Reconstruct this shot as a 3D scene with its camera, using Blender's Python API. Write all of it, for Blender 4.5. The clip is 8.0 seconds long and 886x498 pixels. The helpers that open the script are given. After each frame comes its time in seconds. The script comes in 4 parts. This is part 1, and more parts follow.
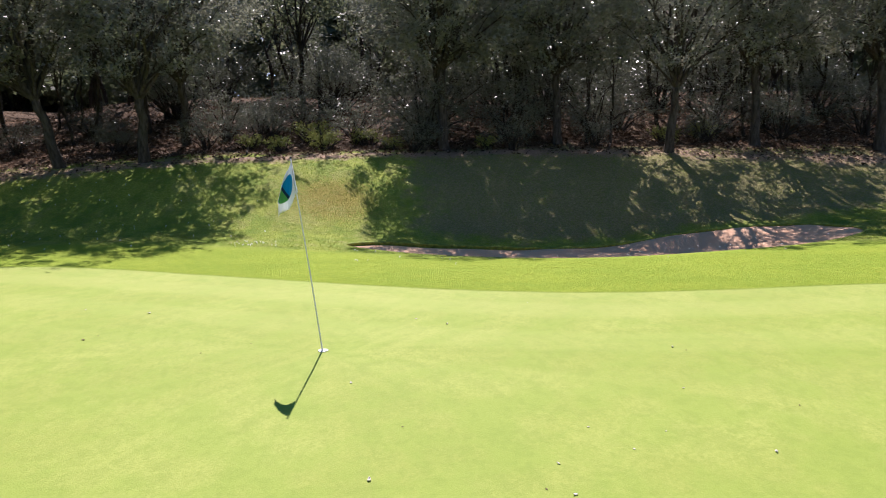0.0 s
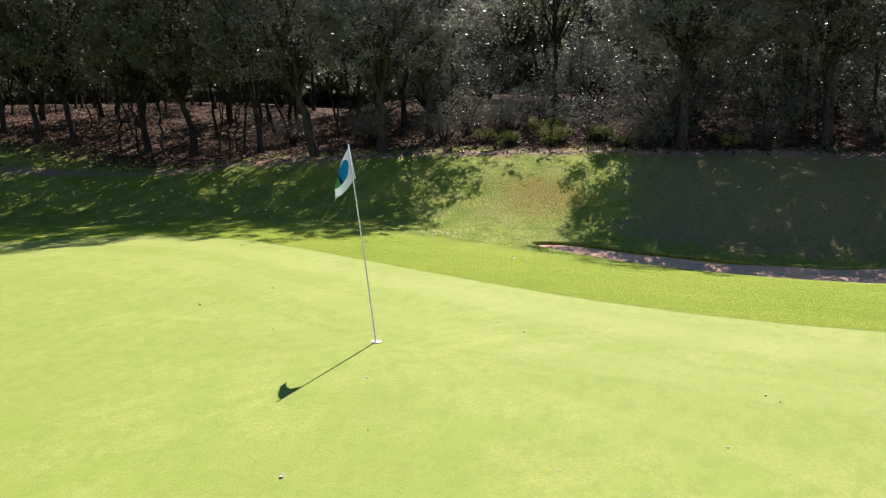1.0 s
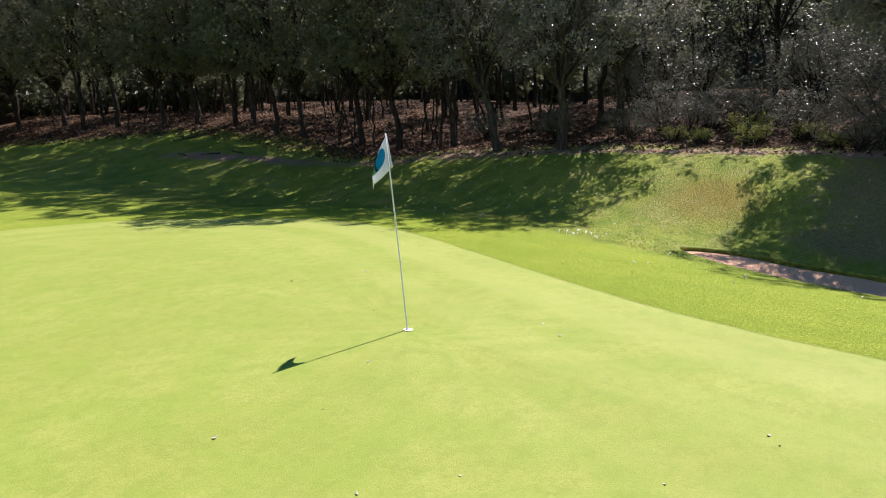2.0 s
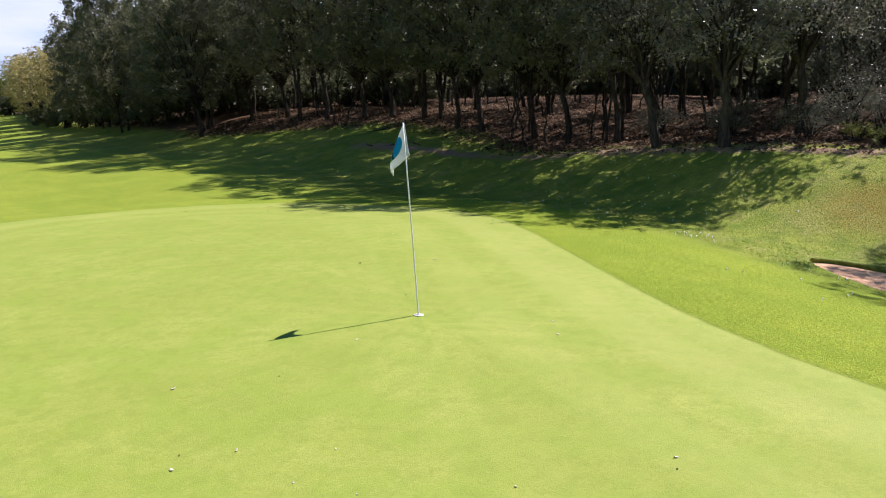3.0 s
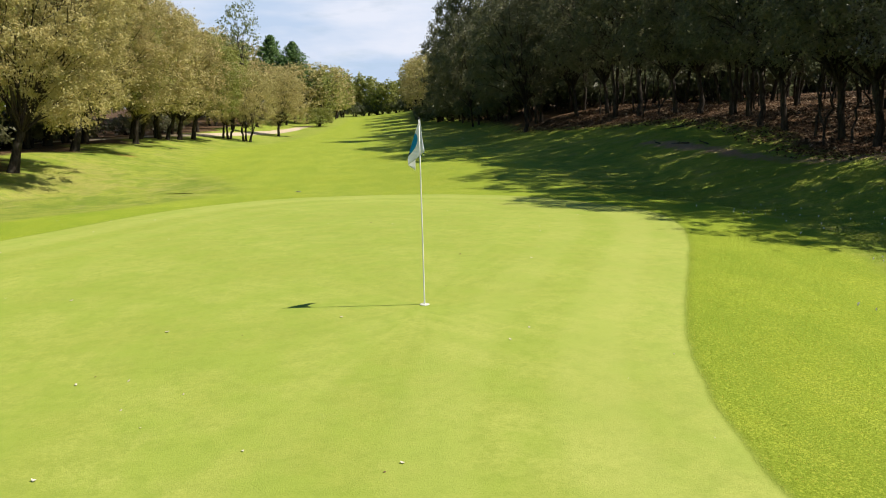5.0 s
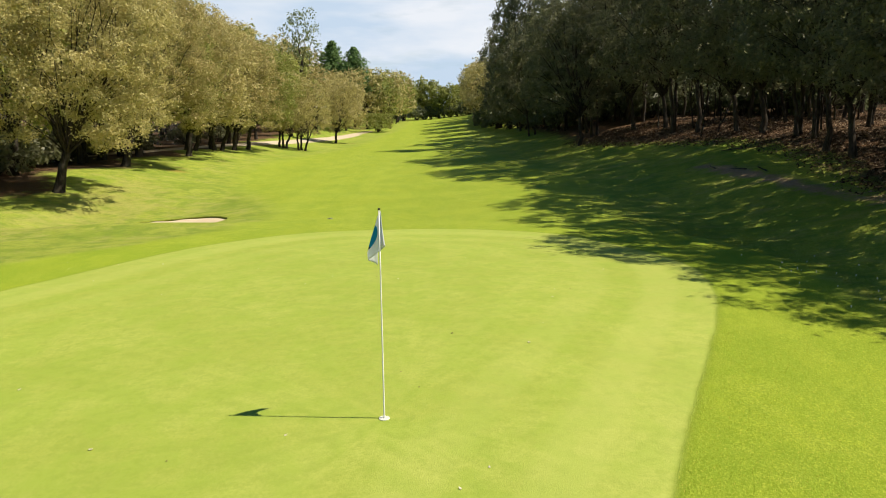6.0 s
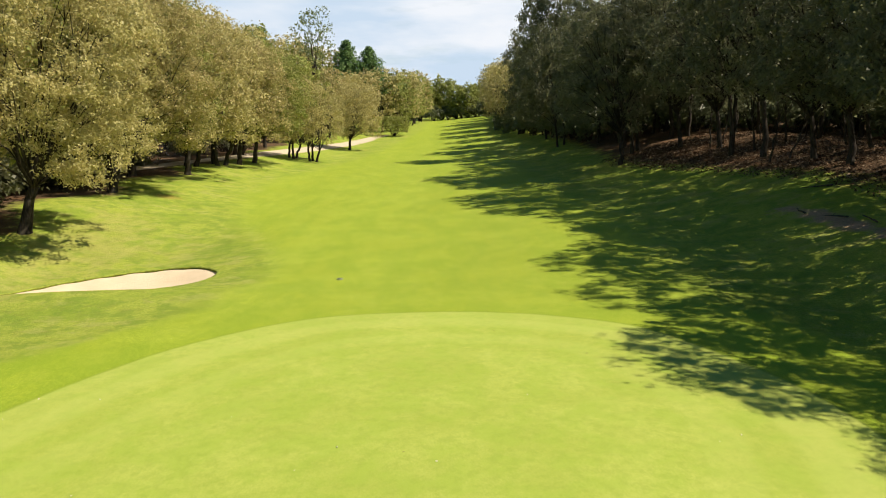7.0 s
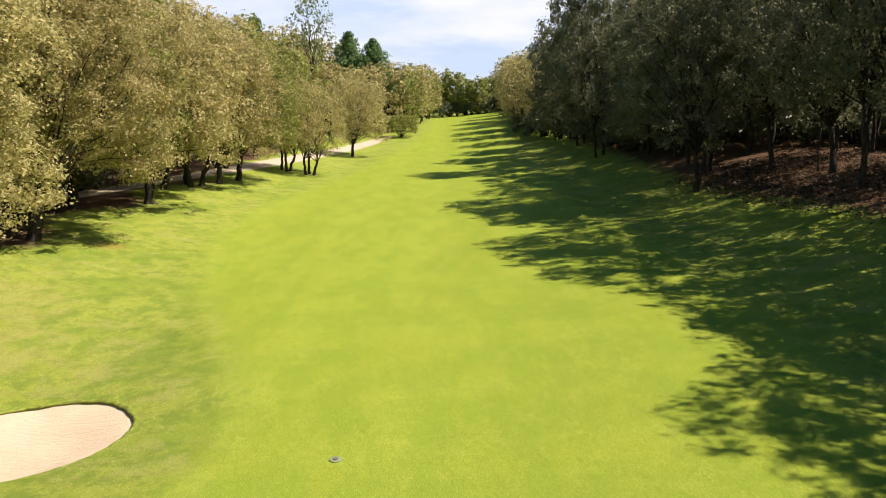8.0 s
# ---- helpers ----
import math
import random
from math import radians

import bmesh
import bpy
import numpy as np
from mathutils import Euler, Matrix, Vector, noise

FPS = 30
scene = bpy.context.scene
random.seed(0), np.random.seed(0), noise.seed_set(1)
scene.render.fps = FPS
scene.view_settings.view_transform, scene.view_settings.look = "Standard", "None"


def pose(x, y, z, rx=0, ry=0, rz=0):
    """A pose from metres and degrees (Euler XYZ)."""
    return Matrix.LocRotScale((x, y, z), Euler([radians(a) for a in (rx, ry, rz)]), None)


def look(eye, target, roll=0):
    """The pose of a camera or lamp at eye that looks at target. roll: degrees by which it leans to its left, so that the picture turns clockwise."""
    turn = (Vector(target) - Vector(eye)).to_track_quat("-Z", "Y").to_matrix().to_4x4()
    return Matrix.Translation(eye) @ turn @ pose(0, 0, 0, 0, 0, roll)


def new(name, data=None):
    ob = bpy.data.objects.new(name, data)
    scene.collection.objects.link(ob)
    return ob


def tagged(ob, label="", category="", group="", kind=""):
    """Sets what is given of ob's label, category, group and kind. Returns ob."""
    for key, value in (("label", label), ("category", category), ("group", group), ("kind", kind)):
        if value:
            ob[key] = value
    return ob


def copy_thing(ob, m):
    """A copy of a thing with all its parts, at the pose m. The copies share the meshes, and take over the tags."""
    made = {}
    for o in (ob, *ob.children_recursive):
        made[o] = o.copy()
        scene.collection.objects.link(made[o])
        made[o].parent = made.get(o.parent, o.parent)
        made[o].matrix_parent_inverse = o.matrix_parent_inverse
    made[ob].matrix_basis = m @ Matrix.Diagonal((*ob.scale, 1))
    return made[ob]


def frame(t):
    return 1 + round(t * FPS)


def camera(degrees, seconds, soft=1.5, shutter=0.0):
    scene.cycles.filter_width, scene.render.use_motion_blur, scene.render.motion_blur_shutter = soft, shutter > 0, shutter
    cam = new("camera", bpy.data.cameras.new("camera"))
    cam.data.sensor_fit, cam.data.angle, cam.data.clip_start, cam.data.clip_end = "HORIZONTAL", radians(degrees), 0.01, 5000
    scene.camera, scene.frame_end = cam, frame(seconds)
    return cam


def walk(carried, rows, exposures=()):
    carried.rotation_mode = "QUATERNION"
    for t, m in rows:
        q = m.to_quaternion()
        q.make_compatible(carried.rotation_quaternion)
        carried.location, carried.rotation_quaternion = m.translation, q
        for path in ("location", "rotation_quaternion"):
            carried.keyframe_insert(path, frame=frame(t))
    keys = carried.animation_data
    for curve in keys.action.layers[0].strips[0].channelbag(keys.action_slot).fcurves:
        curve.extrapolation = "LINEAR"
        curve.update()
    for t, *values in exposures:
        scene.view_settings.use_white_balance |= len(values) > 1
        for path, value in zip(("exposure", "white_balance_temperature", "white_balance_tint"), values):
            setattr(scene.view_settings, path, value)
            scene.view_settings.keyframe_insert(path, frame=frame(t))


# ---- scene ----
cam = camera(62.1, 8.0, 1.0, 0.1)
PATH = [
    (0, (-7.877, -0.388, 2.587), (-5.927, -0.626, 2.216), -0.9),
    (0.5, (-7.515, -1.812, 2.509), (-5.558, -1.619, 2.142), -0.7),
    (1, (-7.047, -2.991, 2.402), (-5.171, -2.398, 2.042), -0.7),
    (1.5, (-6.528, -4.03, 2.34), (-4.789, -3.108, 1.984), -0.6),
    (3, (-4.336, -6.631, 2.222), (-3.205, -5.023, 1.856), 0.0),
    (3.5, (-3.461, -7.273, 2.21), (-2.583, -5.514, 1.841), 0.2),
    (4, (-2.498, -7.776, 2.192), (-1.897, -5.904, 1.821), 0.1),
    (4.5, (-1.576, -8.11, 2.211), (-1.19, -6.183, 1.837), 0.1),
    (5, (-0.711, -8.241, 2.243), (-0.492, -6.289, 1.866), 0.0),
    (5.2, (-0.384, -8.249, 2.262), (-0.225, -6.291, 1.885), 0.0),
    (5.75, (0.3, -7.72, 2.77), (0.365, -5.757, 2.392), 0.0),
    (6.3, (0.469, -6.013, 3.5), (0.501, -4.05, 3.12), 0.0),
    (6.5, (0.406, -5.094, 3.727), (0.43, -3.131, 3.344), 0.0),
    (7, (-0.049, -1.951, 4.298), (-0.042, 0.01, 3.905), 0.1),
    (7.5, (-0.681, 2.375, 4.763), (-0.679, 4.334, 4.361), 0.0),
    (8, (-1.181, 7.64, 5.185), (-1.182, 9.596, 4.768), 0.0),
]
EXPOSURES = [(0, 0.65, 5700, 25), (1.5, 0.65, 5750, 26), (3.5, 0.47, 5800, 20), (4.5, 0.40, 6250, 13), (5.2, 0.43, 6500, 11), (6.5, 0.50, 6850, 7), (7, 0.54, 6850, 8), (7.5, 0.61, 6650, 13), (8, 0.64, 6600, 17)]
walk(cam, [(t, look(eye, target, roll)) for t, eye, target, roll in PATH], EXPOSURES)

# ---- sky, sun and exposure ----
SUN_HEIGHT, SUN_TURN = 53.7, 90.7
world = bpy.data.worlds.new("sky")
scene.world = world
world.use_nodes = True
wn, wl = world.node_tree.nodes, world.node_tree.links
sky = wn.new("ShaderNodeTexSky")
sky.sky_type, sky.sun_disc = "NISHITA", False
sky.sun_elevation, sky.sun_rotation = radians(SUN_HEIGHT), radians(SUN_TURN)
sky.air_density, sky.dust_density, sky.ozone_density = 1.0, 0.4, 1.4
coord, stretch = wn.new("ShaderNodeTexCoord"), wn.new("ShaderNodeMapping")
stretch.inputs["Scale"].default_value = (1.6, 1.6, 7.0)
veil, veil_range, veiled = wn.new("ShaderNodeTexNoise"), wn.new("ShaderNodeValToRGB"), wn.new("ShaderNodeMix")
veil.inputs["Scale"].default_value, veil.inputs["Detail"].default_value, veil.inputs["Roughness"].default_value = 1.7, 7.0, 0.55
veil_range.color_ramp.elements[0].position, veil_range.color_ramp.elements[1].position = 0.44, 0.72
veiled.data_type = "RGBA"
pale = wn.new("ShaderNodeMix")
pale.data_type = "RGBA"
pale.inputs["A"].default_value, pale.inputs["B"].default_value = (12.0, 14.9, 19.0, 1), (17.8, 18.8, 21.0, 1)
wisp, wisp_range = wn.new("ShaderNodeTexNoise"), wn.new("ShaderNodeMapRange")
wisp.inputs["Scale"].default_value, wisp.inputs["Detail"].default_value = 2.6, 6.0
wisp_range.inputs["From Min"].default_value, wisp_range.inputs["From Max"].default_value = 0.40, 0.60
wl.new(stretch.outputs["Vector"], wisp.inputs["Vector"])
wl.new(wisp.outputs["Fac"], wisp_range.inputs["Value"])
wl.new(wisp_range.outputs["Result"], pale.inputs["Factor"])
wl.new(pale.outputs["Result"], veiled.inputs["B"])
wl.new(coord.outputs["Generated"], stretch.inputs["Vector"])
wl.new(stretch.outputs["Vector"], veil.inputs["Vector"])
apart, low, thicker = wn.new("ShaderNodeSeparateXYZ"), wn.new("ShaderNodeMapRange"), wn.new("ShaderNodeMath")
thicker.operation = "ADD"
low.inputs["From Min"].default_value, low.inputs["From Max"].default_value = 0.02, 0.42
low.inputs["To Min"].default_value, low.inputs["To Max"].default_value = 0.40, -0.34
wl.new(coord.outputs["Generated"], apart.inputs[0])
wl.new(apart.outputs[2], low.inputs["Value"])
wl.new(veil.outputs["Fac"], thicker.inputs[0])
wl.new(low.outputs["Result"], thicker.inputs[1])
wl.new(thicker.outputs[0], veil_range.inputs["Fac"])
wl.new(veil_range.outputs["Color"], veiled.inputs["Factor"])
# tints the clear sky off red, to turn the shade on the turf greener
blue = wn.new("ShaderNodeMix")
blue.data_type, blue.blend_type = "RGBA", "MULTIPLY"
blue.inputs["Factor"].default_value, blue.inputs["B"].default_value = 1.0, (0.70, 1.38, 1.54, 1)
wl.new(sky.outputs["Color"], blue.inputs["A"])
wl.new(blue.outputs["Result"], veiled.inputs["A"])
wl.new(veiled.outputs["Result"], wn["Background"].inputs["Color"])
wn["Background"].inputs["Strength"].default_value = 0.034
sun = new("sun", bpy.data.lights.new("sun", "SUN"))
sun.data.energy, sun.data.angle, sun.data.color = 5.2, radians(0.53), (1.0, 0.90, 0.75)
sun.matrix_world = look((0, 0, 0), (-math.cos(radians(SUN_HEIGHT)), 0.012 * math.cos(radians(SUN_HEIGHT)), -math.sin(radians(SUN_HEIGHT))))
sun.location = (40, 0, 55)


# ---- the lie of the land ----
def ramp(v, a, b):
    """0 below a, 1 above b, smooth between."""
    s = np.clip((np.asarray(v, float) - a) / (b - a), 0, 1)
    return s * s * (3 - 2 * s)


def hump(x, y, cx, cy, rx, ry):
    return np.exp(-(((x - cx) / rx) ** 2) - ((y - cy) / ry) ** 2)


def land(x, y):
    """Height of the ground without the bunkers' hollows."""
    x, y = np.asarray(x, float), np.asarray(y, float)
    # the green falls to the back and the left, the fairway lies lower
    z = -0.012 * np.clip(-x, 0, 12) * ramp(y, -20, 4) - 0.34 * ramp(y, 4, 15)
    z = z + 0.028 * np.clip(x, -5, 1.5) * (1 - ramp(y, 4, 12))
    z = z - 0.42 * ramp(y, 13, 20) * (1 - ramp(x, -2, 6)) - 0.32 * ramp(-x, 5, 10) * ramp(y, 8, 19) * (1 - ramp(y, 22, 30))
    z = z + 0.10 * ramp(y, 13, 22) * ramp(x, 1, 7)
    # the near rim of the bunker by the fairway
    z = z + 0.42 * hump(x, y, -10.0, 16.4, 3.6, 1.5) - 0.04 * hump(x, y, -8.0, 21.2, 1.8, 1.4)
    # the far fairway dips a little and climbs to its crest
    z = z - 0.25 * ramp(y, 45, 75) * (1 - ramp(x, 2, 10)) + 1.35 * ramp(y, 78, 132)
    # the ground under the trees opposite the wood
    steep = 0.45 * ramp(-x, 12.3, 15.5) * ramp(y, 14, 22) + 0.25 * ramp(-x, 12.5, 15) * ramp(y, 14, 20)
    z = z + steep + (0.95 * ramp(-x, 8.5, 17.5) - steep) * ramp(y, 20, 27)
    # the bank and the slope of the wood
    toe = 8.4 - 1.6 * ramp(y, 24, 36)
    bank = 1.28 * ramp(x, toe, toe + 5.2) + 1.9 * ramp(x, 12.0, 26.0)
    bank = bank + 0.55 * ramp(x, 13.0, 16.5) * ramp(y, 12, 18)
    bank = bank * (1 - 0.18 * ramp(y, 9, 14) * (1 - ramp(y, 20, 30)))
    slope = 2.75 * ramp(x, 5.0, 20.0) + 0.8 * ramp(x, 19.0, 32.0)
    bank = bank + (slope - bank) * ramp(y, 15, 28)
    z = z + bank * (1 - 0.35 * ramp(y, 60, 110))
    z = z - 0.62 * hump(x, y, 8.2, -5.5, 3.1, 5.6)
    return z + 0.03 * np.sin(0.9 * x + 0.5 * y) * np.sin(0.35 * x - 0.8 * y) * ramp(np.abs(y - 3) + np.abs(x + 2), 13, 20)


# ---- materials ----
class Surface:
    """A node material: a Principled surface with short helpers to wire it."""

    def __init__(self, name, rough=0.8, gloss=0.4):
        self.material = bpy.data.materials.new(name)
        self.material.use_nodes = True
        self.nodes, self.links = self.material.node_tree.nodes, self.material.node_tree.links
        self.body = self.nodes["Principled BSDF"]
        self.set(self.body, "Roughness", rough)
        self.set(self.body, "Specular IOR Level", gloss)
        self.place = self.nodes.new("ShaderNodeTexCoord").outputs["Object"]

    def set(self, node, key, value):
        if isinstance(value, bpy.types.NodeSocket):
            self.links.new(value, node.inputs[key])
        else:
            node.inputs[key].default_value = value

    def noise(self, scale, detail=4.0, rough=0.55, place=None, stretch=None):
        n = self.nodes.new("ShaderNodeTexNoise")
        self.set(n, "Scale", scale)
        self.set(n, "Detail", detail)
        self.set(n, "Roughness", rough)
        at = place or self.place
        if stretch:
            m = self.nodes.new("ShaderNodeMapping")
            self.links.new(at, m.inputs["Vector"])
            m.inputs["Scale"].default_value = stretch
            at = m.outputs["Vector"]
        self.links.new(at, n.inputs["Vector"])
        return n.outputs["Fac"]

    def span(self, value, a, b, low=0.0, high=1.0, smooth=True):
        n = self.nodes.new("ShaderNodeMapRange")
        n.interpolation_type = "SMOOTHSTEP" if smooth else "LINEAR"
        self.set(n, "Value", value)
        for key, v in (("From Min", a), ("From Max", b), ("To Min", low), ("To Max", high)):
            self.set(n, key, v)
        return n.outputs["Result"]

    def sum(self, kind, a, b):
        n = self.nodes.new("ShaderNodeMath")
        n.operation = kind
        for key, v in ((0, a), (1, b)):
            self.set(n, key, v)
        return n.outputs[0]

    def mix(self, factor, a, b, kind="MIX"):
        n = self.nodes.new("ShaderNodeMix")
        n.data_type, n.blend_type = "RGBA", kind
        self.set(n, "Factor", factor)
        for key, v in (("A", a), ("B", b)):
            self.set(n, key, (*v, 1) if isinstance(v, tuple) else v)
        return n.outputs["Result"]

    def field(self, name):
        n = self.nodes.new("ShaderNodeAttribute")
        n.attribute_name = name
        return n.outputs["Fac"]

    def bump(self, height, depth, strength=1.0):
        n = self.nodes.new("ShaderNodeBump")
        self.set(n, "Height", height)
        self.set(n, "Distance", depth)
        self.set(n, "Strength", strength)
        self.links.new(n.outputs["Normal"], self.body.inputs["Normal"])
        return n.outputs["Normal"]

    def colour(self, value):
        self.set(self.body, "Base Color", (*value, 1) if isinstance(value, tuple) else value)
        return self.material

    def island(self):
        return self.nodes.new("ShaderNodeNewGeometry").outputs["Random Per Island"]

    def single(self):
        return self.nodes.new("ShaderNodeObjectInfo").outputs["Random"]


def plain(name, colour, rough=0.6, vary=0.12, scale=20.0, metal=0.0, depth=0.0):
    s = Surface(name, rough)
    s.set(s.body, "Metallic", metal)
    n = s.noise(scale)
    if depth:
        s.bump(n, depth)
    return s.colour(s.mix(s.span(n, 0.3, 0.7), tuple(c * (1 - vary) for c in colour), tuple(min(1, c * (1 + vary)) for c in colour)))


def leaf_surface(name, dark, light, dry, dry_share=0.2, glow=0.35, rough=0.38, gloss=0.5):
    """Leaves: every leaf has its own tint, every tree its own cast; light shines through."""
    s = Surface(name, rough, gloss)
    one, tree = s.island(), s.single()
    tint = s.mix(one, dark, light)
    tint = s.mix(s.span(one, 1 - dry_share, 1 - dry_share + 0.08), tint, dry)
    patch = s.noise(0.55, 2.0)
    tint = s.mix(s.span(patch, 0.4, 0.7, 0.0, 0.45), tint, dry)
    tint = s.mix(s.span(tree, 0.0, 1.0, 0.0, 0.75, False), tint, light)
    s.colour(tint)
    through_leaf = s.nodes.new("ShaderNodeBsdfTranslucent")
    s.links.new(s.mix(0.5, tint, light), through_leaf.inputs["Color"])
    both = s.nodes.new("ShaderNodeMixShader")
    both.inputs[0].default_value = glow
    s.links.new(s.body.outputs[0], both.inputs[1])
    s.links.new(through_leaf.outputs[0], both.inputs[2])
    s.links.new(both.outputs[0], s.nodes["Material Output"].inputs["Surface"])
    return s.material


def bark_surface(name, dark, light):
    s = Surface(name, 0.9, 0.2)
    ridges = s.noise(14.0, 6.0, 0.65, stretch=(1, 1, 0.22))
    blotch = s.noise(2.2, 3.0)
    tint = s.mix(s.span(ridges, 0.32, 0.68), dark, light)
    tint = s.mix(s.span(blotch, 0.52, 0.7, 0.0, 0.5), tint, (0.075, 0.075, 0.055))
    s.bump(ridges, 0.03)
    return s.colour(tint)


def ground_surface():
    """Green, apron, fairway, rough, leaf litter and bare track, parted by the sheet's fields."""
    s = Surface("turf", 0.75, 0.25)
    fine, mid, wide = s.noise(70.0, 5.0, 0.7), s.noise(6.0, 4.0, 0.6), s.noise(0.55, 3.0)
    blade, streak = s.noise(30.0, 5.0, 0.75), s.noise(1.1, 4.0, 0.6, stretch=(1, 0.35, 1))
    coarse = s.noise(17.0, 6.0, 0.75)
    wave = s.span(wide, 0.35, 0.65)
    # the green: close-cut, pale
    green = s.mix(wave, (0.322, 0.366, 0.064), (0.382, 0.420, 0.088))
    green = s.mix(s.span(mid, 0.35, 0.7, 0.0, 0.45), green, (0.262, 0.325, 0.054))
    green = s.mix(s.span(fine, 0.3, 0.7, 0.0, 0.22), green, (0.225, 0.285, 0.04))
    green = s.mix(s.span(blade, 0.40, 0.60, 0.0, 0.42), green, (0.225, 0.295, 0.036))
    green = s.mix(s.span(s.noise(1.6, 5.0, 0.65), 0.40, 0.62, 0.0, 0.65), green, (0.255, 0.340, 0.044))
    green = s.mix(s.span(s.noise(5.5, 6.0, 0.75), 0.47, 0.60, 0.0, 0.30), green, (0.195, 0.275, 0.032))
    lap = s.nodes.new("ShaderNodeMath")
    lap.operation = "SINE"
    s.set(lap, 0, s.sum("MULTIPLY", s.field("green"), 5.2))
    near_edge = s.span(s.field("green"), -4.5, -0.6)
    green = s.mix(s.sum("MULTIPLY", near_edge, s.span(lap.outputs[0], -0.6, 0.6, 0.0, 0.22)), green, (0.42, 0.45, 0.12))
    green = s.mix(s.span(s.field("green"), -1.6, -0.1, 0.0, 0.10), green, (0.45, 0.47, 0.16))
    # mown apron and fairway with the stripes of the mower
    lanes = s.nodes.new("ShaderNodeTexWave")
    lanes.wave_type, lanes.bands_direction = "BANDS", "X"
    s.set(lanes, "Scale", 0.085)
    s.set(lanes, "Distortion", 0.6)
    s.links.new(s.place, lanes.inputs["Vector"])
    mown = s.mix(s.span(lanes.outputs["Fac"], 0.3, 0.7, 0.15, 0.85), (0.370, 0.415, 0.050), (0.450, 0.475, 0.074))
    bands = s.nodes.new("ShaderNodeTexWave")
    bands.wave_type, bands.bands_direction = "BANDS", "Y"
    s.set(bands, "Scale", 0.10)
    s.set(bands, "Distortion", 1.4)
    s.set(bands, "Detail", 3.0)
    s.links.new(s.place, bands.inputs["Vector"])
    across = s.nodes.new("ShaderNodeSeparateXYZ")
    s.links.new(s.place, across.inputs[0])
    mown = s.mix(s.sum("MULTIPLY", s.span(across.outputs[1], 30, 38, 0.55, 0.0), s.span(bands.outputs["Fac"], 0.35, 0.65)), mown, (0.255, 0.330, 0.040))
    mown = s.mix(s.span(mid, 0.38, 0.62, 0.0, 0.6), mown, (0.240, 0.315, 0.038))
    mown = s.mix(s.span(s.noise(2.1, 6.0, 0.72), 0.46, 0.62, 0.0, 0.6), mown, (0.44, 0.45, 0.09))
    mown = s.mix(s.span(wide, 0.42, 0.66, 0.0, 0.6), mown, (0.38, 0.395, 0.05))
    mown = s.mix(s.span(streak, 0.42, 0.60, 0.0, 0.6), mown, (0.222, 0.305, 0.038))
    mown = s.mix(s.span(blade, 0.36, 0.64, 0.0, 0.5), mown, (0.205, 0.285, 0.030))
    mown = s.mix(s.span(fine, 0.3, 0.7, 0.0, 0.4), mown, (0.20, 0.26, 0.018))
    grain = s.noise(46.0, 6.0, 0.8)
    mown = s.mix(s.span(coarse, 0.44, 0.58, 0.0, 0.35), mown, (0.205, 0.265, 0.022))
    mown = s.mix(s.span(grain, 0.46, 0.58, 0.0, 0.65), mown, (0.165, 0.220, 0.018))
    mown = s.mix(s.span(grain, 0.38, 0.48, 0.5, 0.0), mown, (0.56, 0.53, 0.10))
    # rough: longer, mottled, with dry patches
    rough = s.mix(s.span(coarse, 0.42, 0.58), (0.300, 0.350, 0.044), (0.435, 0.445, 0.085))
    rough = s.mix(s.span(s.noise(0.9, 5.0, 0.6), 0.42, 0.74, 0.0, 0.6), rough, (0.40, 0.395, 0.075))
    rough = s.mix(s.span(s.noise(0.45, 4.0, 0.6), 0.46, 0.62, 0.0, 0.55), rough, (0.19, 0.285, 0.026))
    rough = s.mix(s.span(s.noise(1.5, 6.0, 0.72), 0.47, 0.58, 0.0, 0.7), rough, (0.17, 0.25, 0.035))
    rough = s.mix(s.span(s.noise(0.7, 6.0, 0.7, stretch=(1, 1.6, 1)), 0.53, 0.62, 0.0, 0.6), rough, (0.44, 0.40, 0.13))
    rough = s.mix(s.span(s.sum("ADD", s.field("dry"), s.sum("MULTIPLY", s.sum("SUBTRACT", coarse, 0.5), 2.2)), 0.30, 0.95, 0.0, 0.85), rough, (0.36, 0.22, 0.055))
    rough = s.mix(s.span(s.sum("ADD", s.field("straw"), s.sum("MULTIPLY", s.sum("SUBTRACT", s.noise(1.3, 5.0, 0.7), 0.5), 2.2)), 0.2, 0.9, 0.0, 0.85), rough, (0.44, 0.385, 0.12))
    rough = s.mix(s.span(s.sum("ADD", s.field("bare"), s.sum("MULTIPLY", s.sum("SUBTRACT", s.noise(2.0, 6.0, 0.7), 0.5), 2.4)), 0.15, 0.95, 0.0, 0.9), rough, s.mix(s.span(coarse, 0.35, 0.65), (0.23, 0.155, 0.095), (0.42, 0.29, 0.19)))
    rough = s.mix(s.span(s.noise(3.4, 6.0, 0.75), 0.50, 0.64, 0.0, 0.45), rough, (0.20, 0.195, 0.05))
    rough = s.mix(s.span(blade, 0.44, 0.60, 0.0, 0.45), rough, (0.16, 0.215, 0.028))
    rough = s.mix(s.span(blade, 0.34, 0.44, 0.5, 0.0), rough, (0.50, 0.49, 0.14))
    rough = s.mix(s.span(fine, 0.3, 0.7, 0.0, 0.35), rough, (0.14, 0.20, 0.024))
    # leaf litter and bare earth
    litter = s.mix(s.span(coarse, 0.3, 0.7), (0.040, 0.026, 0.016), (0.120, 0.078, 0.048))
    litter = s.mix(s.span(fine, 0.45, 0.75, 0.0, 0.6), litter, (0.20, 0.13, 0.08))
    litter = s.mix(s.span(s.noise(0.8, 4.0, 0.6), 0.46, 0.64, 0.0, 0.55), litter, (0.145, 0.078, 0.04))
    earth = s.mix(s.span(coarse, 0.3, 0.7), (0.24, 0.16, 0.11), (0.46, 0.325, 0.225))
